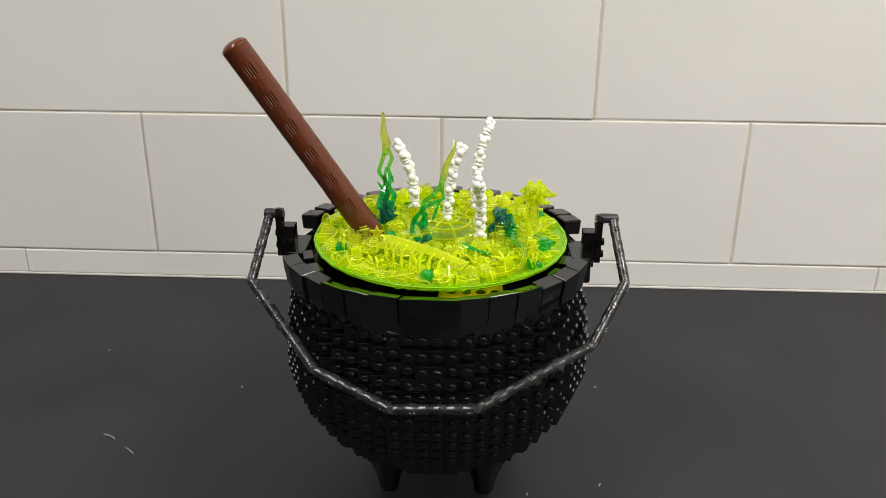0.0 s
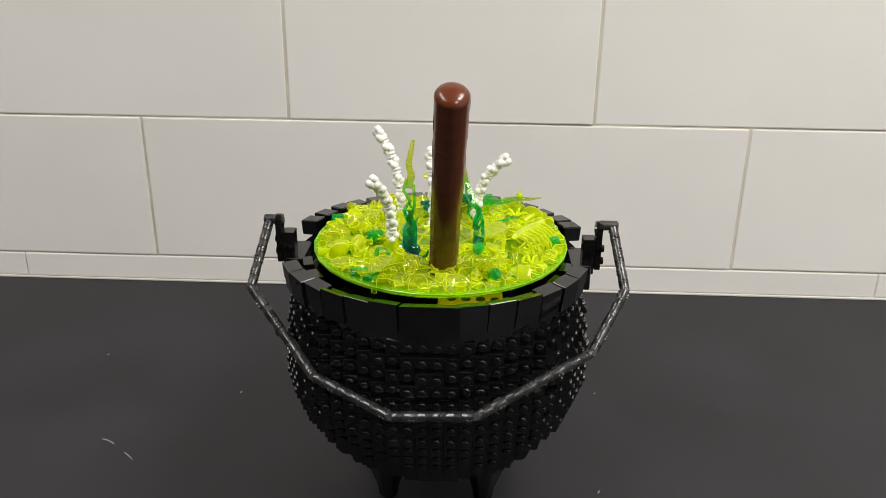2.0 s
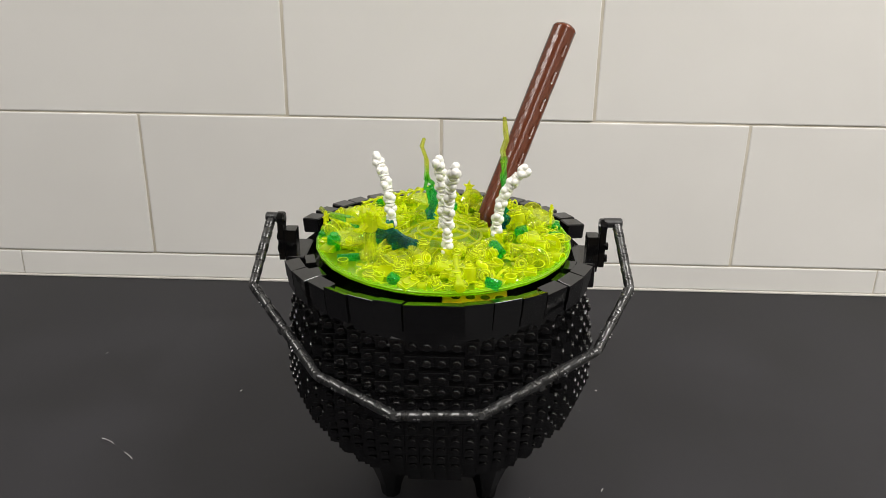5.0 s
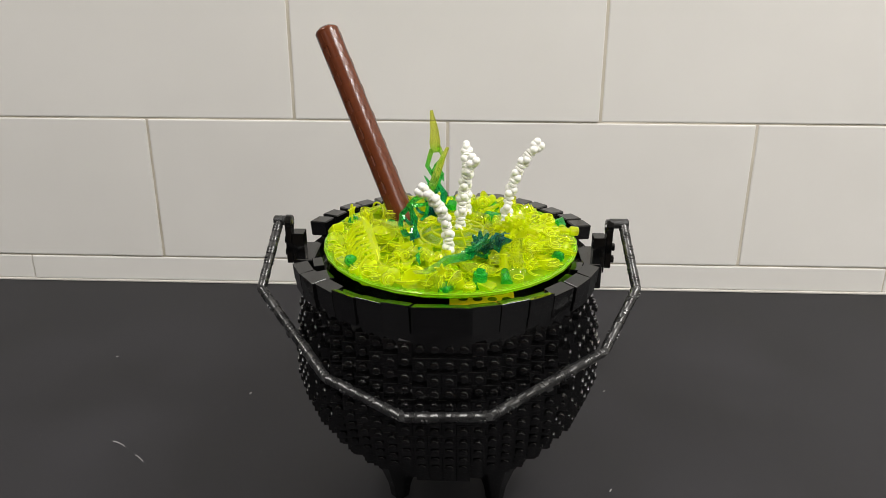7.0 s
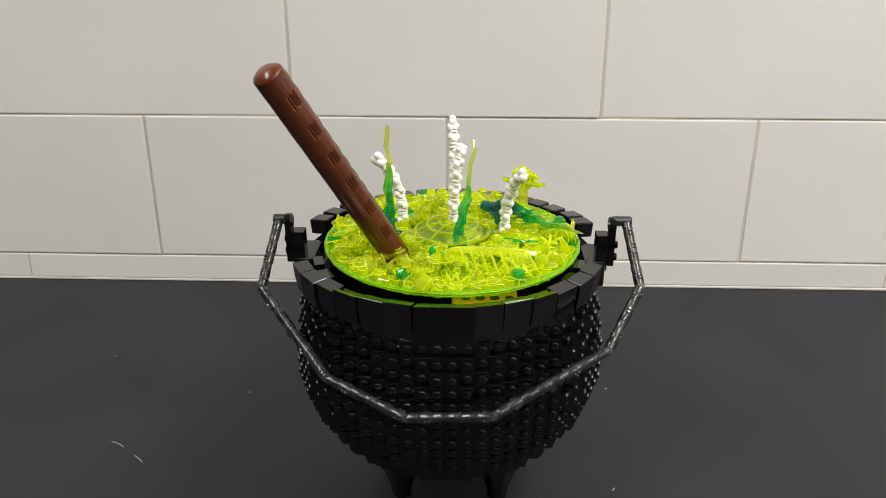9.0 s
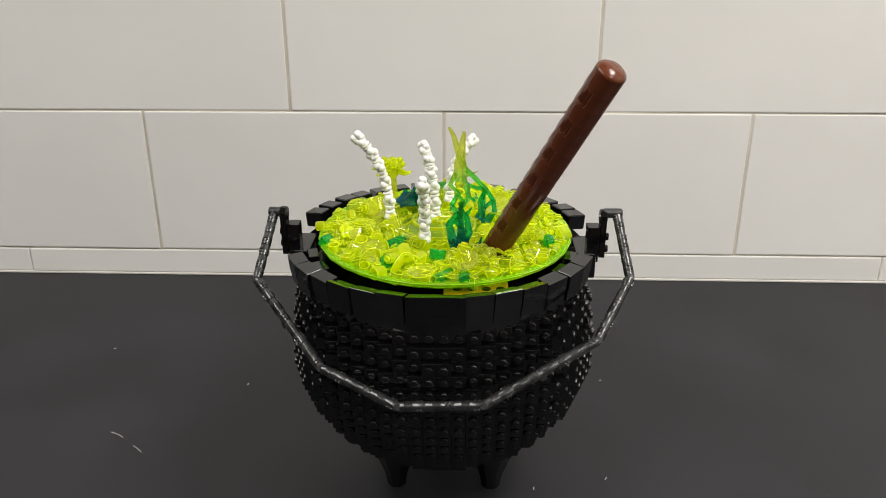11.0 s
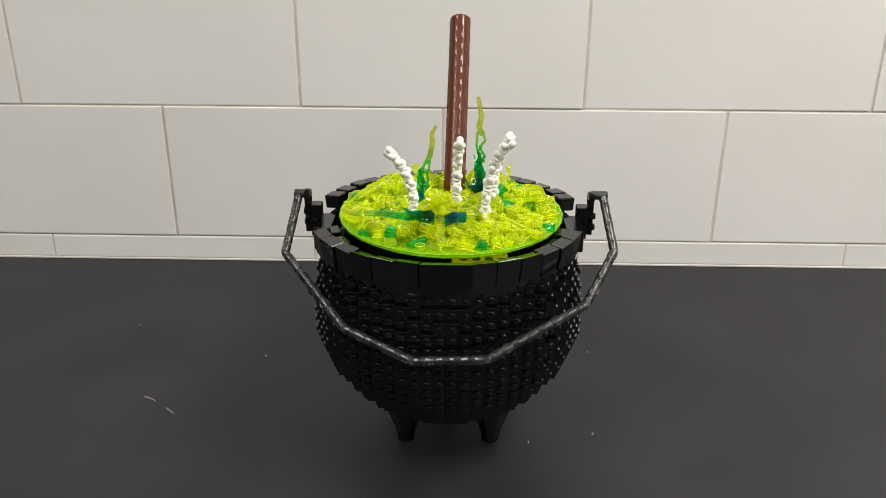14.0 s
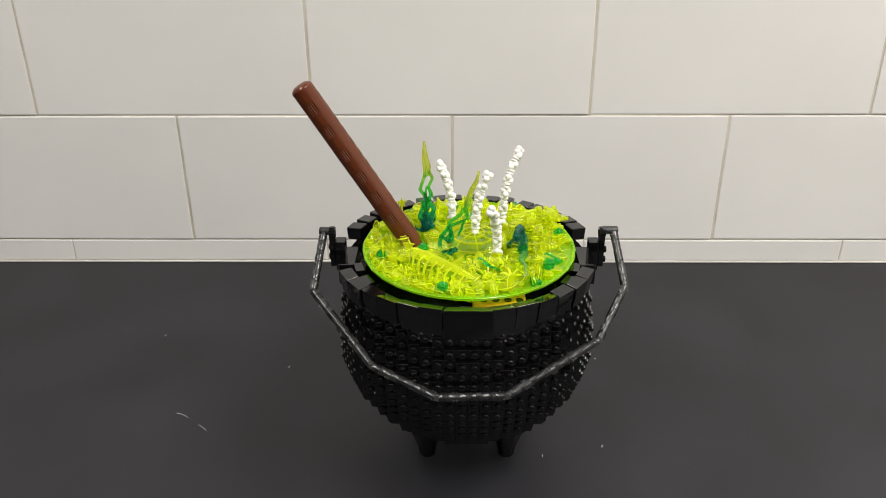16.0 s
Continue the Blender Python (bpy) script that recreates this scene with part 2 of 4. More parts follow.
def build_tiles(wall):
    """Large rectangular tiles in half bond; the bottom course is cut to a strip."""
    courses = [(0.0025, 0.0287)] + [(0.0303 + 0.1503 * k, 0.0303 + 0.1503 * k + 0.1487) for k in range(9)]
    shared = {}
    rng = random.Random(4)
    for row, (z0, z1) in enumerate(courses):
        start = -0.4615 if row % 2 == 0 else -0.3143
        start += 0.0 if row < 2 else (-0.007 if row == 2 else rng.uniform(-0.004, 0.004))
        h = round(z1 - z0, 4)
        if h not in shared:
            bm = bmesh.new()
            box(bm, (-0.1513, 0.0, -h / 2), (0.1513, 0.0115, h / 2), 0.0013)
            shared[h] = finish(bm, "tile", TILE)
        for k in range(-3, 7):
            x = start + (0.3036 if row == 0 else 0.3053) * k + 0.1524
            if abs(x) < 1.5:
                put("tile", shared[h], wall, pose(x, WALL_Y + rng.uniform(-0.0005, 0.0005), (z0 + z1) / 2, rng.uniform(-0.25, 0.25), rng.uniform(-0.08, 0.08), rng.uniform(-0.2, 0.2)))
    bm = bmesh.new()
    box(bm, (-1.69, WALL_Y - 0.0018, 0.0), (1.69, WALL_Y + 0.004, 0.0022), 0.0008)
    put("caulk_strip", finish(bm, "caulk_strip", CAULK), label="thin white caulk line where tiles meet the counter", kind="structure")


def build_lamp_panel(x, y, sx, sy):
    root = tagged(new("ceiling_light"), "flat rectangular ceiling light with a glowing diffuser", "light", "ceiling lights")
    root.matrix_basis = pose(x, y, CEIL_Z)
    bm = bmesh.new()
    for a, b in (((-sx / 2 - 0.03, -sy / 2 - 0.03, -0.03), (sx / 2 + 0.03, -sy / 2, -0.001)), ((-sx / 2 - 0.03, sy / 2, -0.03), (sx / 2 + 0.03, sy / 2 + 0.03, -0.001)), ((-sx / 2 - 0.03, -sy / 2, -0.03), (-sx / 2, sy / 2, -0.001)), ((sx / 2, -sy / 2, -0.03), (sx / 2 + 0.03, sy / 2, -0.001))):
        box(bm, a, b)
    part("frame", bm, PAINT, root)
    bm = bmesh.new()
    box(bm, (-sx / 2, -sy / 2, -0.02), (sx / 2, sy / 2, -0.004))
    part("diffuser", bm, GLOW, root)


build_room()
for panel in PANELS:
    build_lamp_panel(*panel[:4])

# ---- the cauldron of black bricks ----
POT = pose(0.0025, 0.0, 0.001, 2.2)
S = 0.008  # one stud
PROFILE = [(0.0235, 0.030), (0.029, 0.046), (0.036, 0.058), (0.050, 0.0735), (0.064, 0.0845), (0.078, 0.0915), (0.090, 0.0955), (0.108, 0.0965), (0.125, 0.0942), (0.146, 0.0895), (0.16, 0.086)]


def belly(z):
    """The cauldron's radius, studs and all, at a height."""
    for (za, ra), (zb, rb) in zip(PROFILE, PROFILE[1:]):
        if z <= zb:
            return ra + (rb - ra) * max(0.0, (z - za) / (zb - za))
    return PROFILE[-1][1]


def stud_plate_mesh():
    bm = bmesh.new()
    box(bm, (-S / 2 + 0.00005, 0.0, -S / 2 + 0.00005), (S / 2 - 0.00005, 0.0105, S / 2 - 0.00005))
    front = [e for e in bm.edges if all(v.co.y < 0.001 for v in e.verts)]
    bmesh.ops.bevel(bm, geom=front, offset=0.0001, segments=1, affect="EDGES", profile=0.5)
    lathe(bm, [(0.0024, 0.0), (0.0024, 0.00122), (0.00233, 0.0015), (0.00216, 0.00169), (0.0019, 0.00176), (0, 0.00176)], 12, pose(0, 0.00001, 0, 90))
    box(bm, (-0.0014, -0.00195, -0.0002), (0.0014, -0.0017, 0.0006))
    box(bm, (-0.0003, -0.00192, -0.0013), (0.0003, -0.0017, -0.0003))
    return finish(bm, "studded_plate", BLACK, True)


def shell_cells():
    """Column, height and depth of each one-stud piece of one side of the belly."""
    for j in range(15):
        z = 0.1452 - S * j
        r = belly(z) - 0.0017
        for i in range(-12, 12):
            x = (i + 0.5) * S
            if abs(x) > r * 0.74:
                continue
            y = math.sqrt(max(r * r - x * x, 0))
            y = math.floor(y / 0.0032 + 0.5) * 0.0032
            yield x, z, y


def build_cauldron():
    pot = tagged(new("cauldron"), "black toy-brick cauldron with a studded belly and hanging bail", "cauldron")
    pot.matrix_basis = POT
    # belly core and inner wall
    bm = bmesh.new()
    outer = [(max(r - 0.0115, 0.004), z) for z, r in PROFILE[:-1]]
    prof = [(0, 0.0235)] + outer + [(0.0870, 0.152), (0.0835, 0.152), (0.0835, 0.150), (0.0800, 0.118), (0, 0.118)]
    lathe(bm, prof, 64)
    body = part("body", bm, BLACK, pot, "rounded black belly covered in outward studs", smooth=True)
    me = stud_plate_mesh()
    rng = random.Random(2)
    for x, z, y in shell_cells():
        put("studded_plate", me, body, pose(x, -y, z, 0, rng.uniform(-0.5, 0.5), rng.uniform(-0.4, 0.4)))
    for turn, name in ((90, "studded_side"), (180, "studded_back"), (270, "studded_side")):
        verts, faces = [], []
        for x, z, y in shell_cells():
            m = pose(0, 0, 0, 0, 0, turn) @ pose(x, -y, z)
            base = len(verts)
            verts += [m @ v.co for v in me.vertices]
            faces += [[base + k for k in f.vertices] for f in me.polygons]
        side = bpy.data.meshes.new(name)
        side.from_pydata(verts, [], faces)
        side.materials.append(BLACK)
        side.shade_smooth()
        side.set_sharp_from_angle(angle=radians(38))
        put(name, side, body, kind="stuff")
    # rim bricks: wedge-shaped in front, square with gaps behind
    rim = part("rim", rim_core(), BLACK, pot, "thick rim of black bricks", smooth=False)
    front = rim_brick(0.0160, 0.0142, slope=0.0034)
    wide = rim_brick(0.0323, 0.0290, slope=0.0034)
    flat = rim_brick(0.0160, 0.0142)
    back = rim_brick(0.0118, 0.0116, 0.0125, edge=0.0007, low=False)
    put("rim_brick", wide, rim, RIM_LEAN)
    for side in (-1, 1):
        for k in range(6):
            a = side * (14.9 + 9.85 * k)
            put("rim_brick", front if k < 3 else flat, rim, pose(0, 0, rng.uniform(-0.0006, 0.0002), 0, 0, a) @ pose(0, (0.0003 if k % 2 else -0.0002) - (0.0008 if side < 0 else 0.0005) * k, 0, 0, 0, rng.uniform(-0.8, 0.8)) @ RIM_LEAN @ pose(0, 0, 0, rng.uniform(-1.5, 1.5)))
    for k in range(16):
        a = 180 + (k - 7.5) * 9.0
        put("rim_brick", back, rim, pose(0, 0, rng.uniform(-0.0003, 0.0004), 0, 0, a) @ pose(0, rng.uniform(-0.0064, -0.0052), -0.0004, 0, 0, rng.uniform(-1.2, 1.2)) @ RIM_LEAN @ pose(0, 0, 0, rng.uniform(-1.5, 1.5)))
    # inner ledge tiles beside the bail holders
    bm = bmesh.new()
    box(bm, (-0.0062, -0.0835, 0.1610), (0.0062, -0.0772, 0.1664), 0.0003)
    ledge = finish(bm, "ledge_tile", BLACK)
    for a in (-74, -60, 60, 74):
        put("ledge_tile", ledge, rim, pose(0, 0, 0, 0, 0, a))
    # feet
    for x, y, drop in ((-0.0305, -0.0285, 0.0), (0.0325, -0.0285, 0.0), (0.0, 0.045, 0.0026)):
        bm = bmesh.new()
        d = -0.0003 - drop
        lathe(bm, [(0, d), (0.0058, d), (0.0064, d + 0.001), (0.0078, 0.010), (0.0120, 0.022), (0.0165, 0.034), (0, 0.034)], 8, pose(x, y, 0, 0, 0, 22.5))
        part("foot", bm, BLACK, pot, "short tapering black foot")
    # bail holders at both sides
    for s in (-1, 1):
        bm = bmesh.new()
        box(bm, (0.0815, -0.0150, 0.148), (0.0935, 0.0150, 0.1640), 0.0012)
        box(bm, (0.0890, -0.0046, 0.154), (0.0964, 0.0046, 0.1770), 0.0005)
        box(bm, (0.0966, -0.0042, 0.157), (0.1004, 0.0042, 0.1815), 0.0004)
        lathe(bm, [(0, 0), (0.0042, 0), (0.0047, 0.0005), (0.0047, 0.0038), (0.0042, 0.0043), (0.0028, 0.0043), (0.0028, 0.0036), (0, 0.0036)], 20, pose(0.0962, 0, 0.1828, 0, 90))
        for z in (0.1625, 0.1705):
            for y in (-0.002,):
                lathe(bm, [(0.0024, 0), (0.0024, 0.0016), (0, 0.0017)], 10, pose(0.1004, y, z, 0, 90))
        holder = part("bail_holder", bm, BLACK, pot, "black clip block that holds the bail", m=pose(0, 0, 0, 0, 0, 0 if s > 0 else 180))
    build_bail(pot)
    build_inside(pot)
    return pot


def rim_core():
    bm = bmesh.new()
    lathe(bm, [(0.0825, 0.1440), (0.0872, 0.1440), (0.0900, 0.1616), (0.0845, 0.1616)], 72, closed=True)
    return bm


def rim_brick(w_out, w_in, deep=0.0088, slope=0.0, edge=0.0001, low=True):
    """One rim brick with a flat tile on top, hung from its upper outer edge and leaning outwards."""
    bm = bmesh.new()

    def block(y0, y1, z0, z1):
        wide = lambda y: (w_out + (w_in - w_out) * y / deep) / 2 - 0.0001
        base = [bm.verts.new(p) for p in ((-wide(y0), y0, z0), (wide(y0), y0, z0), (wide(y1), y1, z0), (-wide(y1), y1, z0))]
        top = [bm.verts.new((v.co.x, v.co.y, z1 + (slope * (0.5 - v.co.y / deep) if z1 == 0.0 else 0.0))) for v in base]
        faces = [bm.faces.new(base[::-1]), bm.faces.new(top)] + [bm.faces.new((base[k], base[(k + 1) % 4], top[(k + 1) % 4], top[k])) for k in range(4)]
        bmesh.ops.bevel(bm, geom=list({e for f in faces for e in f.edges}), offset=edge, segments=1, affect="EDGES")

    block(0.0, deep, -0.0098, 0.0)
    if low:
        block(0.0004, deep, -0.0160, -0.0099)
    return finish(bm, "rim_brick", BLACK)


RIM_LEAN = pose(0, -0.0924, 0.1713, 5)


BAIL = [(-0.1045, 0.0, 0.1835), (-0.1090, -0.036, 0.1545), (-0.0645, -0.0825, 0.1232), (-0.0205, -0.1010, 0.1112), (0.0255, -0.1020, 0.1137), (0.0890, -0.0695, 0.1360), (0.1105, -0.036, 0.1585), (0.1065, 0.0, 0.1845)]


def build_bail(pot):
    bail = tagged(new("bail"), "hanging bail of jointed black ribbed bars")
    bail.parent = pot
    for p in BAIL[1:-1]:
        bm = bmesh.new()
        lathe(bm, [(0, -0.0027), (0.0018, -0.0027), (0.0022, -0.0023), (0.0022, 0.0023), (0.0018, 0.0027), (0, 0.0027)], 12, Matrix.Translation(p) @ pose(0, 0, 0, 60, 0, 0))
        part("joint", bm, BLACK_BAIL, bail, smooth=True)
    for a, b in zip(BAIL, BAIL[1:]):
        a, b = Vector(a), Vector(b)
        length = (b - a).length
        count = max(2, round(length / 0.017))
        step = length / count
        r = 0.0028
        bm = bmesh.new()
        prof = [(0, 0.0004), (r * 0.9, 0.0004)]
        for k in range(count):
            z = k * step
            prof += [(r, z + 0.0007), (r, z + step * 0.20)]
            for g in range(5):
                zz = z + step * (0.22 + 0.065 * g)
                prof += [(r * 1.06, zz), (r * 1.06, zz + step * 0.035), (r * 0.93, zz + step * 0.042), (r * 0.93, zz + step * 0.058)]
            prof += [(r, z + step * 0.56), (r, z + step - 0.0006), (r * 0.86, z + step - 0.0005), (r * 0.86, z + step - 0.0001)]
        prof += [(0, length - 0.0001)]
        lathe(bm, prof, 14)
        for k in range(count):
            z = (k + 0.78) * step
            turn = pose(0, 0, 0, 0, 0, 90 * (k % 2) + 25)
            box(bm, (-r * 1.16, -0.0012, z - 0.0016), (r * 1.16, 0.0012, z - 0.0004), 0.0002, turn)
            box(bm, (-r * 1.16, -0.0012, z + 0.0006), (r * 1.16, 0.0012, z + 0.0016), 0.0002, turn)
        if count % 2 == 0:
            box(bm, (-r * 0.9, -r * 1.35, length * 0.5 - 0.0026), (r * 0.9, r * 0.2, length * 0.5 + 0.0010), 0.0004)
        part("bar", bm, BLACK_BAIL, bail, m=along(a, b), smooth=True)
    # elbows that plug into the holders
    for p, s in ((BAIL[0], 1), (BAIL[-1], -1)):
        bm = bmesh.new()
        rod(bm, (p[0] - s * 0.0032, p[1], p[2] + 0.0005), (p[0] + s * 0.0085, p[1], p[2] + 0.0005), 0.0031, 12)
        ball(bm, p, 0.0034, 12)
        part("elbow", bm, BLACK_BAIL, bail, smooth=True)


def build_inside(pot):
    # beam and brackets of the drive under the dish
    bm = bmesh.new()
    box(bm, (0.003, -0.0722, 0.1570), (0.0388, -0.0540, 0.1648), 0.0015)
    beam = part("drive_beam", bm, YELLOW, pot, "orange-yellow beam with round holes")
    # the beam is solid; black discs stand in for the dark inside its holes
    bm = bmesh.new()
    for k in range(4):
        lathe(bm, [(0.0018, 0), (0.0027, 0), (0.0027, 0.0004), (0.0018, 0.0004)], 14, pose(0.0105 + 0.008 * k, -0.0652, 0.1646), closed=True)
        lathe(bm, [(0, 0), (0.0018, 0), (0.0018, 0.0002), (0, 0.0002)], 14, pose(0.0105 + 0.008 * k, -0.0652, 0.1647))
    part("hole_shade", bm, BLACK, beam, "flat black discs painted in for the shaded beam holes")
    for a in (-43, 43, 142, 218):
        bm = bmesh.new()
        box(bm, (-0.008, -0.0825, 0.128), (0.008, -0.0740, 0.1610), 0.0005, pose(0, 0, 0, 0, 0, a))
        part("inner_bracket", bm, BLACK, pot)
    bm = bmesh.new()
    rod(bm, (0.0015, 0.0018, 0.124), (0.0015, 0.0018, 0.1655), 0.012, 20)
    part("drive_hub", bm, BLACK, pot, "black hub that turns the dish")


cauldron = build_cauldron()

# ---- the turning dish of brew ----
brew = tagged(new("brew_dish"), "turning neon yellow-green dish heaped with clear pieces, worms and a stick", "brew")


def disc_top(r):
    return 0.1688 + 0.0030 * (r / 0.079) ** 2


def build_dish():
    bm = bmesh.new()
    R = 0.0782
    prof = [(0, 0.1646), (0.05, 0.1650), (R - 0.0060, 0.1656), (R - 0.0042, 0.1664), (R, 0.1692), (R, 0.1708), (R - 0.0012, 0.1712), (R - 0.003, 0.1702), (0.05, 0.1685), (0, 0.1675)]
    lathe(bm, prof, 32)
    bmesh.ops.recalc_face_normals(bm, faces=bm.faces)
    paint_edge_glow(bm, 0.00025, 30)
    dish = part("dish", bm, LIME, brew, "clear lime green dish with a notched edge", m=pose(0, 0, 0.0016))
    dish.data.materials.append(LIME_EDGE)
    tooth = bmesh.new()
    box(tooth, (-0.0004, -0.0040, -0.0018), (0.0004, -0.0004, -0.0004), 0.0002)
    box(tooth, (-0.0011, -0.0010, 0.0), (0.0011, 0.0003, 0.0011), 0.0002)
    me = finish(tooth, "edge_tooth", LIME)
    for k in range(96):
        a = 360 * k / 96
        put("edge_tooth", me, dish, pose(0, 0, 0, 0, 0, a) @ pose(0, R - 0.0016, 0.1706))
    # webbed dome in the middle
    bm = bmesh.new()
    lathe(bm, [(0.0232, 0.0), (0.0228, 0.0026), (0.0185, 0.0050), (0.0120, 0.0066), (0.005, 0.0073), (0, 0.0074)], 32)
    dome = part("dome", bm, DIM_CLEAR, brew, "low clear dome with a web of ribs", m=pose(-0.003, -0.003, 0.1730), smooth=True)
    bm = bmesh.new()
    for r, z in ((0.0230, 0.0022), (0.0158, 0.0057), (0.0082, 0.0070)):
        lathe(bm, [(r - 0.0007, z), (r + 0.0007, z - 0.0003), (r + 0.0008, z + 0.0011), (r - 0.0007, z + 0.0013)], 32, closed=True)
    for k in range(8):
        a = 2 * math.pi * (k + 0.3) / 8
        c, s = math.cos(a), math.sin(a)
        pts = [(0.0 * c, 0.0 * s, 0.0080), (0.0085 * c, 0.0085 * s, 0.0076), (0.0158 * c, 0.0158 * s, 0.0062), (0.0230 * c, 0.0230 * s, 0.0026)]
        for p, q in zip(pts, pts[1:]):
            rod(bm, p, q, 0.0008, 6)
    part("web", bm, NEON, dome, smooth=True)


def clutter_meshes():
    """The small clear pieces of which the brew is heaped up."""
    out = []

    def keep(name, bm, weight, mats):
        bmesh.ops.recalc_face_normals(bm, faces=bm.faces)
        if name != "flower":
            paint_edge_glow(bm)
        made = [finish(bm.copy(), name, m, True) for m in mats]
        for me in made:
            me.materials.append(NEON_EDGE)
        out.append((name, made, weight))
        bm.free()

    b = bmesh.new()
    lathe(b, [(0.0024, 0), (0.0032, 0), (0.004, 0.0008), (0.004, 0.0096), (0.0024, 0.0096), (0.0024, 0.0113), (0.0015, 0.0113), (0.0015, 0.0010)], 14, closed=True)
    keep("round_brick", b, 5, (NEON, NEON_PALE))
    b = bmesh.new()
    lathe(b, [(0.0020, 0), (0.004, 0), (0.0039, 0.0010), (0.0022, 0.0090), (0.0022, 0.0105), (0.0012, 0.0105), (0.0012, 0.002)], 14, closed=True)
    keep("cone", b, 4, (NEON, NEON_PALE))
    b = bmesh.new()
    lathe(b, [(0.0, 0.0), (0.003, 0.0002), (0.0065, 0.0022), (0.0080, 0.0036), (0.0080, 0.0042), (0.0062, 0.0030), (0.003, 0.0012), (0, 0.0010)], 20)
    keep("small_dish", b, 2.5, (NEON_PALE, NEON))
    b = bmesh.new()
    lathe(b, [(0.004, 0), (0.0052, -0.0008), (0.0060, 0), (0.0052, 0.0008)], 20, closed=True)
    keep("ring", b, 2, (NEON_PALE, NEON))
    b = bmesh.new()
    rod(b, (0, 0, 0), (0, 0, 0.022), 0.0016, 10)
    lathe(b, [(0, 0), (0.003, 0), (0.003, 0.002), (0, 0.002)], 10, pose(0, 0, 0.020))
    keep("bar", b, 2, (NEON, NEON_PALE))
    b = bmesh.new()
    for k in range(5):
        a = 2 * math.pi * k / 5
        lathe(b, [(0, -0.0006), (0.0022, -0.0003), (0.0024, 0.0006), (0, 0.0010)], 9, pose(0.0032 * math.cos(a), 0.0032 * math.sin(a), 0.001, 0, -18, math.degrees(a)))
    lathe(b, [(0, 0), (0.0018, 0), (0.0016, 0.0024), (0, 0.0027)], 10)
    keep("flower", b, 4, (NEON_EDGE, NEON_PALE))
    b = bmesh.new()
    lathe(b, [(0, 0), (0.0032, 0), (0.004, 0.0004), (0.004, 0.0032), (0.0024, 0.0032), (0.0024, 0.0049), (0, 0.0050)], 14)
    keep("round_plate", b, 3, (NEON, NEON_PALE))
    b = bmesh.new()
    vs = [b.verts.new(p) for p in ((-0.004, -0.004, 0), (0.004, -0.004, 0), (0.004, 0.004, 0), (-0.004, 0.004, 0), (-0.004, -0.004, 0.0020), (0.004, -0.004, 0.0020), (0.004, 0.004, 0.0066), (-0.004, 0.004, 0.0066))]
    for q in ((3, 2, 1, 0), (4, 5, 6, 7), (0, 1, 5, 4), (1, 2, 6, 5), (2, 3, 7, 6), (3, 0, 4, 7)):
        b.faces.new([vs[k] for k in q])
    bmesh.ops.bevel(b, geom=list(b.edges), offset=0.0004, segments=1, affect="EDGES")
    keep("slope_brick", b, 2, (NEON, NEON_PALE))
    b = bmesh.new()
    box(b, (-0.008, -0.004, 0), (0.008, 0.004, 0.0032), 0.0004)
    for x in (-0.004, 0.004):
        lathe(b, [(0.0024, 0), (0.0024, 0.0017), (0, 0.0017)], 10, pose(x, 0, 0.0032))
    keep("plate", b, 2, (NEON, NEON_PALE))
    b = bmesh.new()
    lathe(b, [(0, 0), (0.0030, 0.0003), (0.0042, 0.0022), (0.0045, 0.0042), (0.0036, 0.0066), (0.0018, 0.0080), (0, 0.0084)], 12)
    keep("gem", b, 1.2, (NEON, NEON_PALE))
    b = bmesh.new()
    layers = []
    for thick in (0.0, 0.0012):
        row = []
        for k in range(5):
            for turn, r, z in ((-36, 0.0018, 0.0), (-13, 0.0042, 0.0024), (-5, 0.0064, 0.0032), (0, 0.0086, 0.0020 + 0.001 * (k % 2)), (5, 0.0064, 0.0032), (13, 0.0042, 0.0024)):
                a = radians(72 * k + turn)
                row.append(b.verts.new((r * math.cos(a), r * math.sin(a), z + thick)))
        hub = b.verts.new((0, 0, 0.0006 + thick))
        layers.append((row, hub))
    n = len(layers[0][0])
    for k in range(n):
        m = (k + 1) % n
        b.faces.new((layers[0][0][k], layers[0][0][m], layers[1][0][m], layers[1][0][k]))
    for (row, hub), flip in zip(layers, (True, False)):
        for k in range(5):
            ring = [row[(6 * k + i) % n] for i in range(7)]
            loop = [hub] + ring
            b.faces.new(loop[::-1] if flip else loop)
    keep("frond", b, 6, (NEON, NEON_EDGE))
    b = bmesh.new()
    lathe(b, [(0.0030, -0.004), (0.0036, -0.004), (0.0040, 0.004), (0.0034, 0.004)], 14, closed=True)
    keep("open_cup", b, 4, (NEON_PALE, NEON))
    b = bmesh.new()
    star = []
    for z in (0.0, 0.0016):
        star.append([b.verts.new(((0.0044 if k % 2 == 0 else 0.0019) * math.sin(math.pi * k / 5), z, (0.0044 if k % 2 == 0 else 0.0019) * math.cos(math.pi * k / 5))) for k in range(10)])
    b.faces.new(star[0]), b.faces.new(star[1][::-1])
    for k in range(10):
        b.faces.new((star[0][k], star[0][(k + 1) % 10], star[1][(k + 1) % 10], star[1][k]))
    rod(b, (0, 0.0008, -0.012), (0, 0.0008, -0.003), 0.0008, 6)
    keep("star", b, 0, (NEON_PALE, NEON))
    return {n: (m, w) for n, m, w in out}


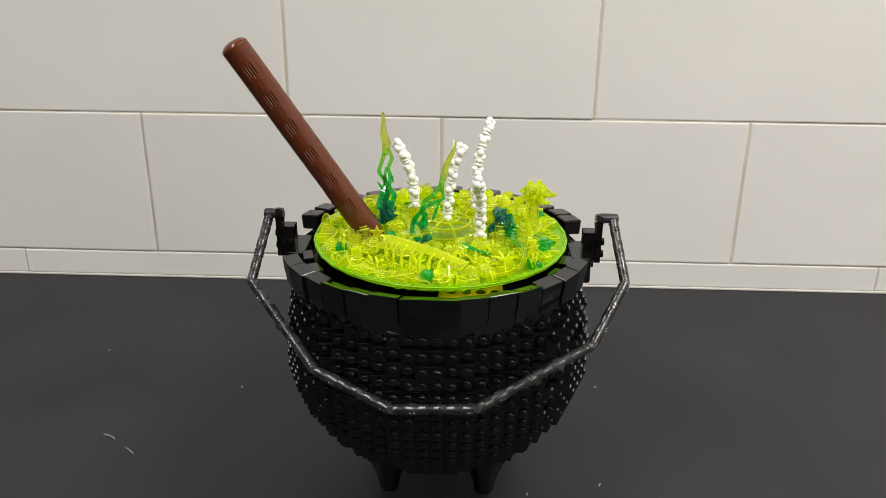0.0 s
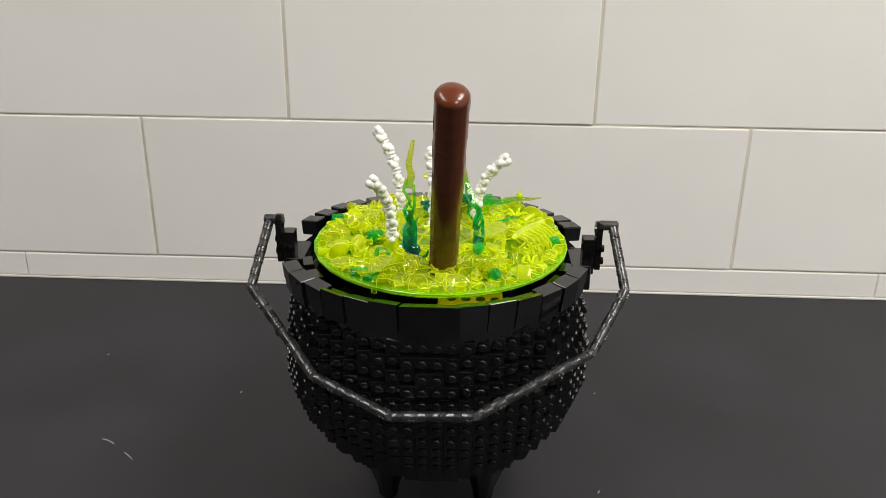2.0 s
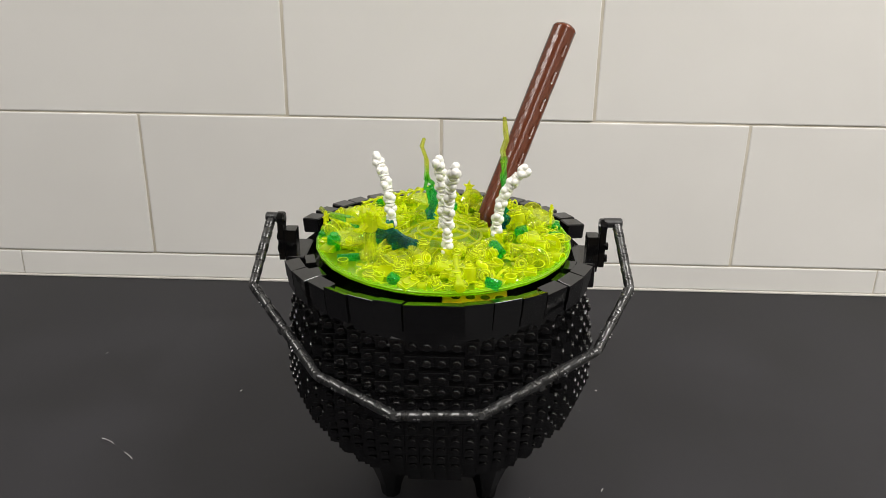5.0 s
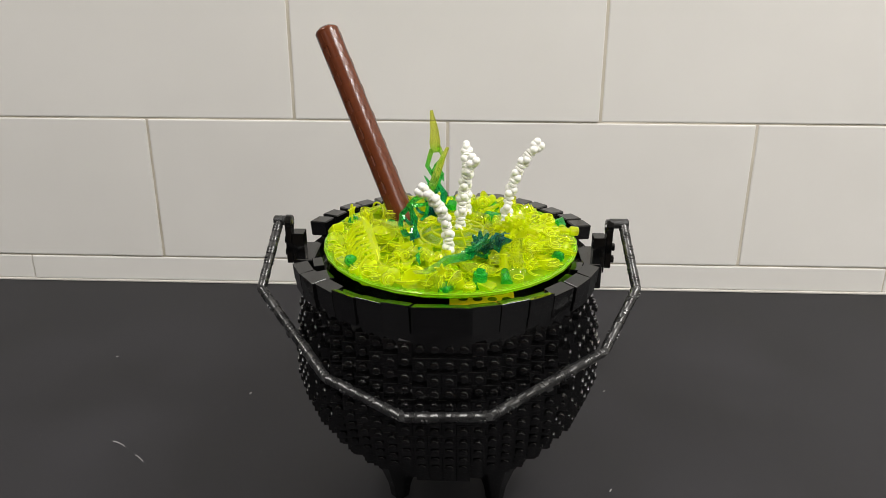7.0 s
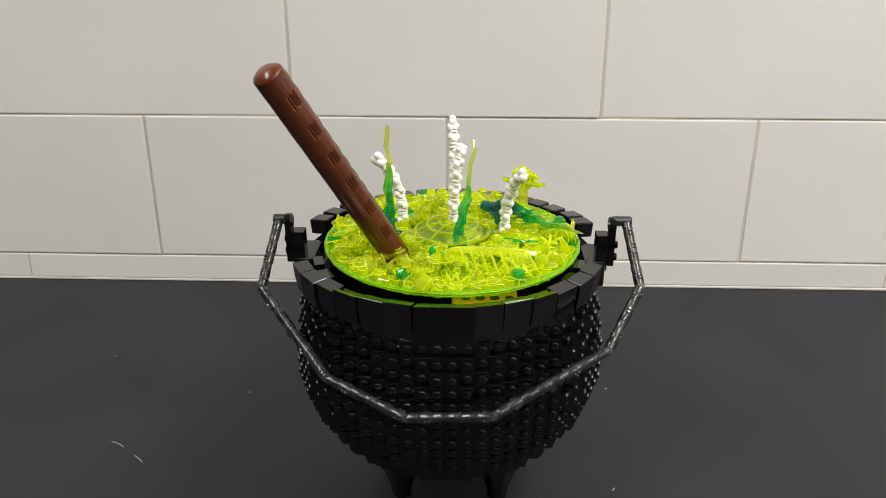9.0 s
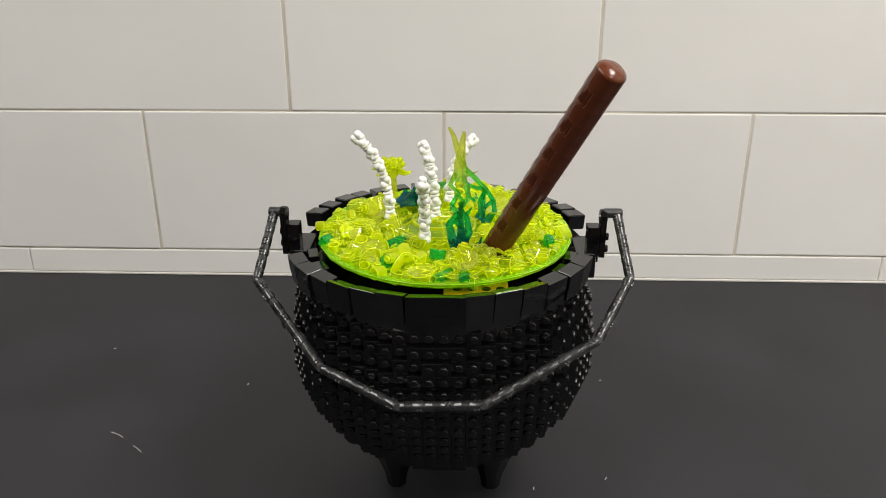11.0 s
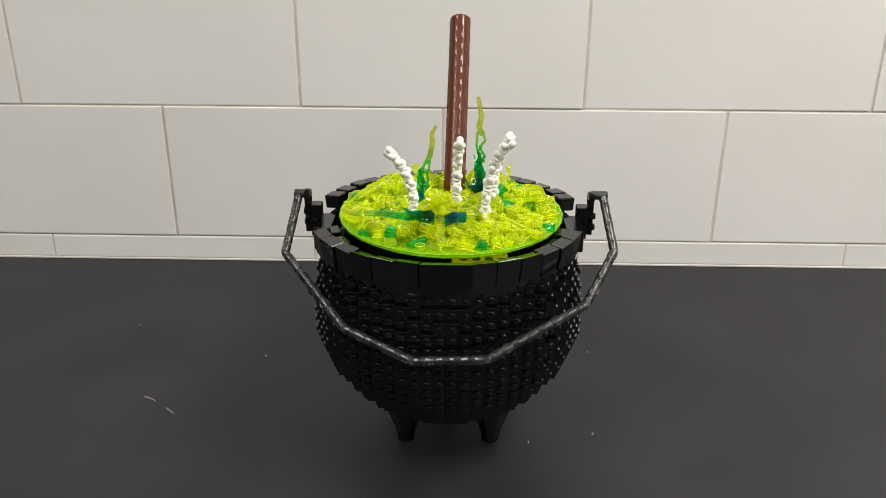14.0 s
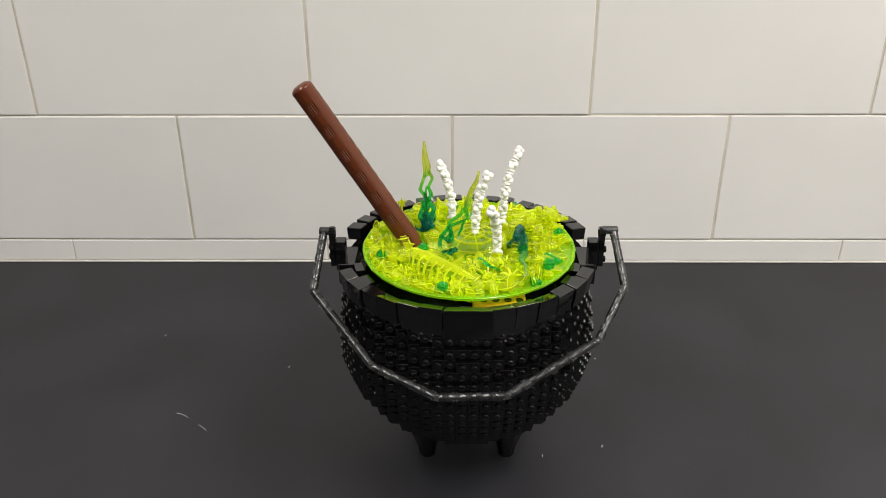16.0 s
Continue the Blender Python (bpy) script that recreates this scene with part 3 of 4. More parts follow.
def build_clutter():
    kinds = clutter_meshes()
    names = [n for n in kinds if kinds[n][1] > 0]
    weights = [kinds[n][1] for n in names]
    rng = random.Random(11)
    # a bed of pieces over the whole dish, then a looser heap on it
    spots = []
    for ring, (r, n) in enumerate(((0.024, 13), (0.032, 20), (0.040, 27), (0.048, 33), (0.056, 40), (0.063, 46), (0.0685, 52), (0.0718, 50))):
        for k in range(n):
            spots.append((min(r + rng.uniform(-0.003, 0.003), 0.0732), 2 * math.pi * (k + rng.uniform(-0.3, 0.3)) / n, 0.0))
    for k in range(150):
        spots.append((0.063 * math.sqrt(rng.uniform(0.16, 1)), rng.uniform(0, 2 * math.pi), 0.0032))
    for r, a, lift in spots:
        x, y = r * math.cos(a), r * math.sin(a)
        if math.hypot(x - 0.042, y) < 0.0095:
            continue
        # room for the rib piece
        u = min(1.0, max(0.0, ((x - 0.0366) * -0.0459 + (y - 0.040) * 0.0257) / 0.002767))
        if lift and math.hypot(x - 0.0366 + 0.0459 * u, y - 0.040 - 0.0257 * u) < 0.011:
            continue
        # the clear patch of bare dish
        if lift == 0 and r > 0.058 and -2.05 < a - 2 * math.pi * (a > math.pi) < -1.62 and rng.random() < 0.5:
            continue
        if r > 0.060 and 2.55 < a < 3.15 and rng.random() < 0.8:
            continue
        n = rng.choices(names, weights)[0]
        while (r > 0.066 and n in ("round_brick", "cone", "gem")) or (r > 0.046 and n == "bar") or (r > 0.0715 and n in ("small_dish", "plate", "ring")) or (r > 0.067 and n in ("frond", "flower", "star")):
            n = rng.choices(names, weights)[0]
        me = rng.choice(kinds[n][0])
        z = disc_top(r) + lift + rng.uniform(0.0, 0.0015)
        flat = rng.random() < (0.3 if n in ("round_brick", "cone", "gem") else 0.75)
        tilt = rng.uniform(-25, 25) if flat else rng.uniform(60, 100)
        if not flat and n in ("round_brick", "cone", "bar", "gem", "flower", "round_plate", "ring", "small_dish"):
            z += 0.0032
        m = Matrix.Translation((x, y, z)) @ pose(0, 0, 0, 0, 0, rng.uniform(0, 360)) @ pose(0, 0, 0, tilt)
        if n == "bar" and flat:
            m = Matrix.Translation((x, y, z + 0.004)) @ pose(0, 0, 0, 0, 0, rng.uniform(0, 360)) @ pose(0, -0.008, 0, rng.uniform(75, 105))
        put(n, me, brew, m @ Matrix.Scale(rng.uniform(0.72, 1.0), 4))
    # odd green and teal pieces
    green = [finish_kind(n, GREEN) for n in ("round_brick", "gem", "slope_brick", "cone")]
    for k, (x, y, z, which, tilt) in enumerate(((-0.0581, 0.0362, 0.1705, 0, 8), (-0.066, 0.022, 0.171, 3, 80), (0.012, 0.069, 0.172, 1, 0), (0.058, -0.042, 0.172, 2, 70), (0.050, -0.052, 0.172, 3, 85), (0.020, -0.062, 0.173, 0, 88), (-0.030, -0.066, 0.172, 2, 60), (0.061, 0.030, 0.173, 1, 40), (-0.066, -0.022, 0.171, 1, 30), (0.030, 0.022, 0.176, 1, 20), (-0.052, 0.052, 0.172, 2, 80), (0.0, -0.045, 0.174, 0, 75), (0.033, -0.036, 0.174, 2, 20))):
        put("green_piece", green[which], brew, pose(x, y, z, tilt, 0, 47 * k), label="clear green piece" if k == 0 else "")
    for x, y, z, turn in ((0.0392, 0.0357, 0.1875, 170), (-0.0475, 0.0538, 0.184, 25), (0.0560, -0.0411, 0.1855, 20), (0.0593, 0.031, 0.184, 110)):
        put("star", kinds["star"][0][1], brew, pose(x, y, z, 0, 0, turn))


def finish_kind(n, mat):
    b = bmesh.new()
    if n == "round_brick":
        lathe(b, [(0, 0), (0.0034, 0), (0.0040, 0.0006), (0.0040, 0.0092), (0.0034, 0.0096), (0.0026, 0.0096), (0.0026, 0.0112), (0, 0.0112)], 14)
    elif n == "gem":
        lathe(b, [(0, 0), (0.003, 0.0006), (0.004, 0.003), (0.0032, 0.0058), (0, 0.0072)], 8)
    elif n == "cone":
        lathe(b, [(0, 0), (0.0036, 0), (0.0034, 0.002), (0.0020, 0.0135), (0, 0.0140)], 12)
    else:
        box(b, (-0.004, -0.0032, 0), (0.004, 0.0032, 0.0058), 0.0009)
    return finish(b, "green_piece", mat, True)


def build_stick():
    foot, tip = Vector((0.0385, 0.0, 0.1655)), Vector((0.1169, 0.0005, 0.2885))
    length = (tip - foot).length
    m = along(foot, tip)
    bm = bmesh.new()
    rod(bm, (0, 0, 0.0), (0, 0, length - 0.002), 0.0070, 20)
    stick = part("stirring_stick", bm, BROWN, brew, "reddish-brown stick of stacked round bricks", m=m, smooth=True)
    r, h, seg = 0.0080, 0.0096, 64
    count = int((length - 0.003) / h)
    top = length - 0.0028

    def ring(ribbed):
        b = bmesh.new()
        rows = []
        heights = (0.00004, h * 0.12, h * 0.16, h * 0.45, h * 0.49, h * 0.84, h * 0.88, h - 0.00004) if ribbed else (0.00004, h - 0.00004)
        for level, z in enumerate(heights):
            row = []
            for k in range(seg):
                a = 2 * math.pi * k / seg
                rr = r
                side = math.sin(a)
                if ribbed and -0.34 < side < 0.52 and k % 2 == 0 and (1 if k % 4 else 2) <= level <= (6, 5, 6, 6, 4)[k // 2 % 5]:
                    rr -= 0.0006
                row.append(b.verts.new((rr * math.cos(a), rr * math.sin(a), z)))
            rows.append(row)
        for p, q in zip(rows, rows[1:]):
            for k in range(seg):
                b.faces.new((p[k], p[(k + 1) % seg], q[(k + 1) % seg], q[k]))
        b.faces.new(rows[0][::-1]), b.faces.new(rows[-1])
        return finish(b, "log_brick", BROWN, not ribbed)

    plain, ribs = ring(False), ring(True)
    rng = random.Random(5)
    for k in range(count):
        z = top - h * (k + 1)
        put("log_brick", ribs if k % 2 else plain, stick, pose(rng.uniform(-0.00008, 0.00008), rng.uniform(-0.00008, 0.00008), z))
    # moulded tabs along three lines of the stick
    b = bmesh.new()
    box(b, (-0.0004, -0.0016, -0.0028), (0.00016, 0.0016, 0.0028), 0.00008)
    tab = finish(b, "bark_tab", BROWN)
    for k in range(count * 2 - 1):
        z = top - h * 0.5 * (k + 1)
        for a in (90, 20, 160):
            off = 9 if k % 2 else -9
            if a != 90 and k % 4:
                continue
            put("bark_tab", tab, stick, pose(0, 0, z, 0, 0, a + off) @ pose(r - 0.00005, 0, 0))
    b = bmesh.new()
    lathe(b, [(0, top - 0.0002), (r - 0.0002, top - 0.0002), (r, top + 0.0002), (r, top + 0.0008), (r - 0.0007, top + 0.0020), (r * 0.6, top + 0.0036), (0, top + 0.0042)], 32)
    part("end_cap", b, BROWN, stick, "smooth domed brown end", smooth=True)


def build_worm(base, tip):
    base, tip = Vector(base), Vector(tip)
    mid = Vector((base.x * 1.04 - tip.x * 0.04, base.y * 1.04 - tip.y * 0.04, base.z + (tip.z - base.z) * 0.68))

    def at(u):
        return base * (1 - u) ** 2 + mid * 2 * u * (1 - u) + tip * u * u

    bm = bmesh.new()
    pts = [at(k / 14) for k in range(15)]
    for p, q in zip(pts, pts[1:]):
        rod(bm, p, q, 0.0016, 8)
    worm = part("worm", bm, WHITE, brew, "upright white worm of beads and discs", smooth=True)
    bb = bmesh.new()
    ball(bb, (0, 0, 0), 0.0025, 12)
    bead = finish(bb, "bead", WHITE, True)
    bd = bmesh.new()
    lathe(bd, [(0, -0.0009), (0.0024, -0.0009), (0.0031, -0.0005), (0.0031, 0.0005), (0.0024, 0.0009), (0, 0.0009)], 14)
    disc = finish(bd, "bead_disc", WHITE, True)
    n = 22
    for k in range(n + 1):
        u = k / n
        p = at(u)
        m = along(p, at(min(u + 0.02, 1.02))) if u < 1 else along(p, p * 2 - at(0.98))
        phase = k % 4
        if phase == 3 and k < n - 1:
            put("bead_disc", disc, worm, m)
        elif phase == 2 and k < n - 1:
            put("bead_disc", disc, worm, m @ pose(0, 0, 0, 8))
        else:
            turn = 70 * (k // 4) + (90 if phase else 0)
            for s in (-1, 1):
                put("bead", bead, worm, m @ pose(0, 0, 0, 0, 0, turn) @ pose(s * 0.0017, 0, 0))


def blade(bm, pts, thick):
    """A flat jagged blade in the x-z plane with bevelled flanks; pts: x, z, width."""
    prev = None
    for k, (x, z, w) in enumerate(pts):
        a = pts[max(k - 1, 0)]
        b = pts[min(k + 1, len(pts) - 1)]
        d = Vector((b[0] - a[0], 0, b[1] - a[1])).normalized()
        n = Vector((d.z, 0, -d.x))
        c = Vector((x, thick * 0.35 * math.sin(2.3 * k + 40 * pts[0][0] * 25), z))
        t = thick * (0.35 + 0.65 * min(1, w / 0.004))
        ring = [bm.verts.new(c + n * w / 2), bm.verts.new(c + Vector((0, t / 2, 0)) + n * w * 0.15), bm.verts.new(c - n * w / 2), bm.verts.new(c - Vector((0, t / 2, 0)) - n * w * 0.15)]
        if prev:
            for i in range(4):
                bm.faces.new((prev[i], prev[(i + 1) % 4], ring[(i + 1) % 4], ring[i]))
        else:
            bm.faces.new(ring[::-1])
        prev = ring
    bm.faces.new(prev)


def mm(rows):
    return [tuple(v * 0.001 for v in r) for r in rows]


def build_bolts():
    # a tall one: a flat blade above, two zigzag strands that cross below, a tangle at the foot
    bm = bmesh.new()
    blade(bm, mm([(-0.5, 43, 5.5), (-0.5, 50, 7), (0, 57, 5.4), (1.0, 65, 3.4), (1.7, 70.5, 1.8)]), 0.0034)
    blade(bm, mm([(-2.6, 47, 3), (-5.8, 40, 2.8), (-1.2, 34.7, 2.8), (-4.8, 28.4, 3.2), (-2.2, 22.4, 3.4), (-6.6, 15.5, 4.4), (-4.3, 7, 5.5), (-2.6, 0, 6)]), 0.0034)
    blade(bm, mm([(1.6, 45, 3), (4.8, 33.5, 3), (0, 25.8, 3), (3.4, 20.6, 3.4), (5.2, 12, 4.4), (1.7, 5, 5.5), (3.4, 0, 6)]), 0.0034)
    blade(bm, mm([(-1.2, 34.7, 2), (1.2, 30, 2.2), (0, 25.8, 2)]), 0.0026)
    blade(bm, mm([(-6.0, 24, 0.8), (-4.8, 28.4, 2.4)]), 0.0024)
    blade(bm, mm([(6.6, 27, 0.8), (3.0, 22, 2.4)]), 0.0024)
    for turn, lean in ((60, 1.0), (120, -1.0), (90, 0.5), (25, -0.8)):
        start = len(bm.verts)
        blade(bm, mm([(0, 0, 6), (3.4 * lean, 6, 5), (-2.6 * lean, 12, 4.4), (3 * lean, 18, 3.4), (-1.6 * lean, 24, 2.8), (1.4 * lean, 30, 1.4)]), 0.0034)
        bm.verts.ensure_lookup_table()
        bmesh.ops.transform(bm, matrix=pose(0, 0, 0, 0, 0, turn), verts=bm.verts[start:])
    part("seaweed", bm, BOLT, brew, "tall jagged clear seaweed, teal below and yellow above", m=pose(0.0335, -0.0185, 0.1745, 0, 0, 39))
    # a slanting one with open loops
    bm = bmesh.new()
    blade(bm, mm([(-11.5, 29, 3.2), (-13.5, 35, 5.0), (-16.5, 44, 4.6), (-20, 52.5, 3.2), (-22.3, 58, 1.8)]), 0.0034)
    blade(bm, mm([(-12.5, 33, 3.4), (-6.5, 27.5, 3.4), (-1, 23.5, 3.2), (1.6, 20, 3.2)]), 0.0030)
    blade(bm, mm([(-13, 31, 2.6), (-13.5, 24, 2.6), (-7, 21.5, 2.4), (0.6, 20.5, 3)]), 0.0028)
    blade(bm, mm([(-10.5, 23, 2.2), (-9, 15, 2.2), (-6, 12, 1.6)]), 0.0026)
    blade(bm, mm([(1.6, 21, 3.2), (-2, 12, 3.4), (-1, 6, 4.4), (-3, 0, 6)]), 0.0034)
    blade(bm, mm([(1.2, 20, 3), (6.4, 14, 3.2), (7.6, 7, 3.4), (4, 2, 4.5), (3, 0, 5)]), 0.0034)
    blade(bm, mm([(6.4, 14, 2.4), (2.4, 10, 2.2), (-1, 6, 2.4)]), 0.0026)
    start = len(bm.verts)
    blade(bm, mm([(0, -2, 6), (2.4, 4, 4.6), (-2, 10, 3.8), (2, 16, 3), (-1, 21, 1.4)]), 0.0034)
    bm.verts.ensure_lookup_table()
    bmesh.ops.transform(bm, matrix=pose(0, 0, 0, 0, 0, 80), verts=bm.verts[start:])
    part("seaweed", bm, BOLT, brew, "slanting jagged clear seaweed, green below and yellow above", m=pose(0.0118, 0.0215, 0.1765, 0, 0, 29))
    # one lies on the heap, its blue foot towards the middle
    a, b = Vector((-0.0372, -0.0064, 0.1815)), Vector((-0.0427, 0.069, 0.1845))
    bm = bmesh.new()
    blade(bm, mm([(0, 0, 7), (1, 8, 8), (-2, 14, 9), (1, 22, 7), (-2, 30, 6), (1, 38, 5), (-1, 48, 4), (1, 58, 3), (0, 68, 2), (0, 75, 0.5)]), 0.005)
    blade(bm, mm([(1, 10, 4), (6, 20, 3), (4, 30, 2), (6, 36, 1)]), 0.003)
    rod(bm, (0, 0, -0.006), (0, 0, 0.006), 0.0036, 12)
    for turn, lean in ((0, 1.0), (70, -1.0), (140, 0.8), (200, -0.7)):
        start = len(bm.verts)
        blade(bm, mm([(0, 2, 6), (5 * lean, 8, 5), (-2 * lean, 14, 4.6), (6 * lean, 20, 4), (1 * lean, 27, 3.2), (4 * lean, 34, 1.4)]), 0.0036)
        bm.verts.ensure_lookup_table()
        bmesh.ops.transform(bm, matrix=pose(0, 0, 0, 0, 0, turn), verts=bm.verts[start:])
    part("fallen_seaweed", bm, BOLT_LYING, brew, "fallen jagged seaweed with a blue foot", m=along(a, b) @ pose(0, 0, 0, 0, 0, 60))
    # toothed leaf
    bm = bmesh.new()
    rows = []
    for k in range(9):
        w = (5.5 if k % 2 == 0 else 3.2) * (1 - k / 8.6) + 0.5
        rows.append((0.5 * math.sin(k), 2.6 * k, w))
    blade(bm, mm(rows), 0.0016)
    part("toothed_leaf", bm, GREEN, brew, "clear green leaf with a toothed edge", m=along((-0.009, 0.036, 0.1795), (-0.028, 0.0525, 0.1785)) @ pose(0, 0, 0, 0, 0, 15))
    # tangled dark weed beside the stick
    rng = random.Random(8)
    bm = bmesh.new()
    for k in range(9):
        x, z = rng.uniform(-5, 5), rng.uniform(0, 2)
        row = [(x, z, 2.6)]
        for s in range(4):
            x, z = x + rng.uniform(-4, 4), z + rng.uniform(1, 3.2)
            row.append((x, z, 2.4 - 0.4 * s))
        start = len(bm.verts)
        blade(bm, mm(row), 0.0028)
        bm.verts.ensure_lookup_table()
        bmesh.ops.transform(bm, matrix=pose(0, 0, 0, 0, 0, 40 * k), verts=bm.verts[start:])
    part("weed_tuft", bm, TEAL, brew, "tangled dark teal clear weed", m=pose(0.036, -0.016, 0.1725))


def build_ribcage():
    a, b = Vector((0.0366, 0.040, 0.1880)), Vector((-0.0093, 0.0657, 0.1810))
    bm = bmesh.new()
    blade(bm, mm([(0, 0, 1.5), (0, 6, 5), (0, 16, 7), (0, 30, 6.5), (0, 42, 5.5), (0, 50, 4), (0, 53, 1)]), 0.0012)
    bmesh.ops.recalc_face_normals(bm, faces=bm.faces)
    paint_edge_glow(bm, 0.0003, 25)
    spine = part("rib_piece", bm, NEON, brew, "clear neon fish-bone piece with thin curved ribs", m=along(a, b) @ pose(0, 0, 0, 0, 0, 25))
    spine.data.materials.append(NEON_EDGE)
    d = (b - a).normalized()
    out = Vector((-d.y, d.x, 0)).normalized()
    if out.dot(a + b) < 0:
        out = -out
    for k in range(8):
        p = a + (b - a) * (0.12 + 0.105 * k)
        size = 0.7 + 0.4 * math.sin(math.pi * (k + 1) / 9)
        pts = [p + out * 0.001, p + out * 0.007 * size + Vector((0, 0, -0.0015)), p + out * 0.012 * size + Vector((0, 0, -0.007 * size)) + d * 0.002, p + out * 0.0115 * size + Vector((0, 0, -0.012 * size)) + d * 0.004]
        bm = bmesh.new()
        for q, w in zip(pts, pts[1:]):
            rod(bm, q, w, 0.0009, 7)
        rib = part("rib", bm, NEON, spine, smooth=True)
        rib.matrix_parent_inverse = spine.matrix_basis.inverted()


def build_odd_pieces():
    # spiky yellow creature on its cone
    bm = bmesh.new()
    lathe(bm, [(0, 0), (0.0098, 0), (0.0100, 0.0009), (0.0070, 0.0018), (0.0042, 0.0050), (0.0034, 0.013), (0.0030, 0.022), (0, 0.022)], 20)
    stand = part("flared_stand", bm, NEON_PALE, brew, "clear flared stand", m=pose(-0.0570, 0.0040, 0.1700), smooth=True)
    bm = bmesh.new()
    lathe(bm, [(0, -0.0062), (0.0042, -0.0060), (0.0066, -0.0020), (0.0066, 0.0030), (0.0050, 0.0056), (0, 0.0062)], 9)
    rng = random.Random(3)
    for k in range(34):
        v = Vector((rng.uniform(-1, 1), rng.uniform(-1, 1), rng.uniform(-0.35, 1))).normalized()
        rod(bm, v * 0.0045, v * rng.uniform(0.0078, 0.0098), 0.0019, 5, 0.0011)
    for a in (20, 110, 200, 290):
        c, s = math.cos(radians(a)), math.sin(radians(a))
        rod(bm, (0.004 * c, 0.004 * s, -0.001), (0.0115 * c, 0.0115 * s, -0.0026), 0.0024, 6, 0.0018)
        for turn in (-55, 0, 55):
            e, f = math.cos(radians(a + turn)), math.sin(radians(a + turn))
            rod(bm, (0.0108 * c, 0.0108 * s, -0.0024), (0.0108 * c + 0.0040 * e, 0.0108 * s + 0.0040 * f, -0.0016), 0.0015, 5, 0.0008)
    bmesh.ops.recalc_face_normals(bm, faces=bm.faces)
    part("spiky_ball", bm, NEON, brew, "frilled clear yellow creature on the flared stand", m=pose(-0.0574, 0.0038, 0.1985))
    # dark teal spiked bud
    a = Vector((-0.030, 0.008, 0.176))
    bm = bmesh.new()
    rod(bm, (0, 0, 0), (0, 0, 0.008), 0.0034, 12)
    ball(bm, (0, 0, 0.010), 0.0042, 12)
    for k in range(8):
        t = 2 * math.pi * k / 8
        rod(bm, (0.003 * math.cos(t), 0.003 * math.sin(t), 0.010), (0.0068 * math.cos(t), 0.0068 * math.sin(t), 0.0135), 0.0020, 7, 0.0010)
    part("spiked_bud", bm, TEAL, brew, "dark teal clear bud with blunt spikes", m=along(a, a + Vector((-0.008, 0.004, 0.009))), smooth=True)
    # long bar with a knob, lying over the edge
    bm = bmesh.new()
    rod(bm, (-0.0302, -0.0372, 0.1785), (-0.051, -0.059, 0.1758), 0.0018, 12)
    rod(bm, (-0.0485, -0.0564, 0.1761), (-0.0525, -0.0606, 0.1756), 0.0030, 12)
    part("knobbed_bar", bm, NEON, brew, "clear bar with a round knob at its end", smooth=True)
    # larger clear dishes and wheels in the heap
    for x, y, z, rx, rz, s in ((0.016, 0.030, 0.183, 12, 30, 1.15), (-0.044, -0.020, 0.178, 35, 40, 0.9), (0.055, -0.034, 0.178, 25, 10, 0.9), (-0.052, 0.030, 0.176, 10, 0, 1.1), (0.008, -0.062, 0.177, 40, 80, 0.9), (0.054, 0.024, 0.177, 50, 300, 0.8)):
        bm = bmesh.new()
        lathe(bm, [(0, 0), (0.0045 * s, 0.0003), (0.0085 * s, 0.0022), (0.0088 * s, 0.0030), (0.0045 * s, 0.0012), (0, 0.0009)], 22)
        part("clear_dish", bm, NEON_PALE, brew, m=pose(x, y, z, rx, 0, rz), smooth=True)
    # footings of the worms
    for x, y in ((0.015, -0.0295), (-0.0235, -0.0245), (-0.0045, -0.004), (-0.0219, 0.0236)):
        bm = bmesh.new()
        lathe(bm, [(0, 0), (0.0056, 0), (0.0056, 0.003), (0.0042, 0.0045), (0.0038, 0.011), (0, 0.011)], 14)
        part("worm_socket", bm, NEON, brew, m=pose(x, y, 0.1690), smooth=True)


build_dish()
build_clutter()
build_stick()
for worm_base, worm_tip in (((0.0150, -0.0295, 0.1790), (0.0262, -0.0408, 0.2190)), ((-0.0235, -0.0245, 0.1780), (-0.0346, -0.0397, 0.2325)), ((-0.0045, -0.0040, 0.1785), (-0.0131, -0.0064, 0.2255)), ((-0.0219, 0.0236, 0.1790), (-0.0174, 0.0413, 0.2190))):
    build_worm(worm_base, worm_tip)
build_bolts()
build_ribcage()
build_odd_pieces()


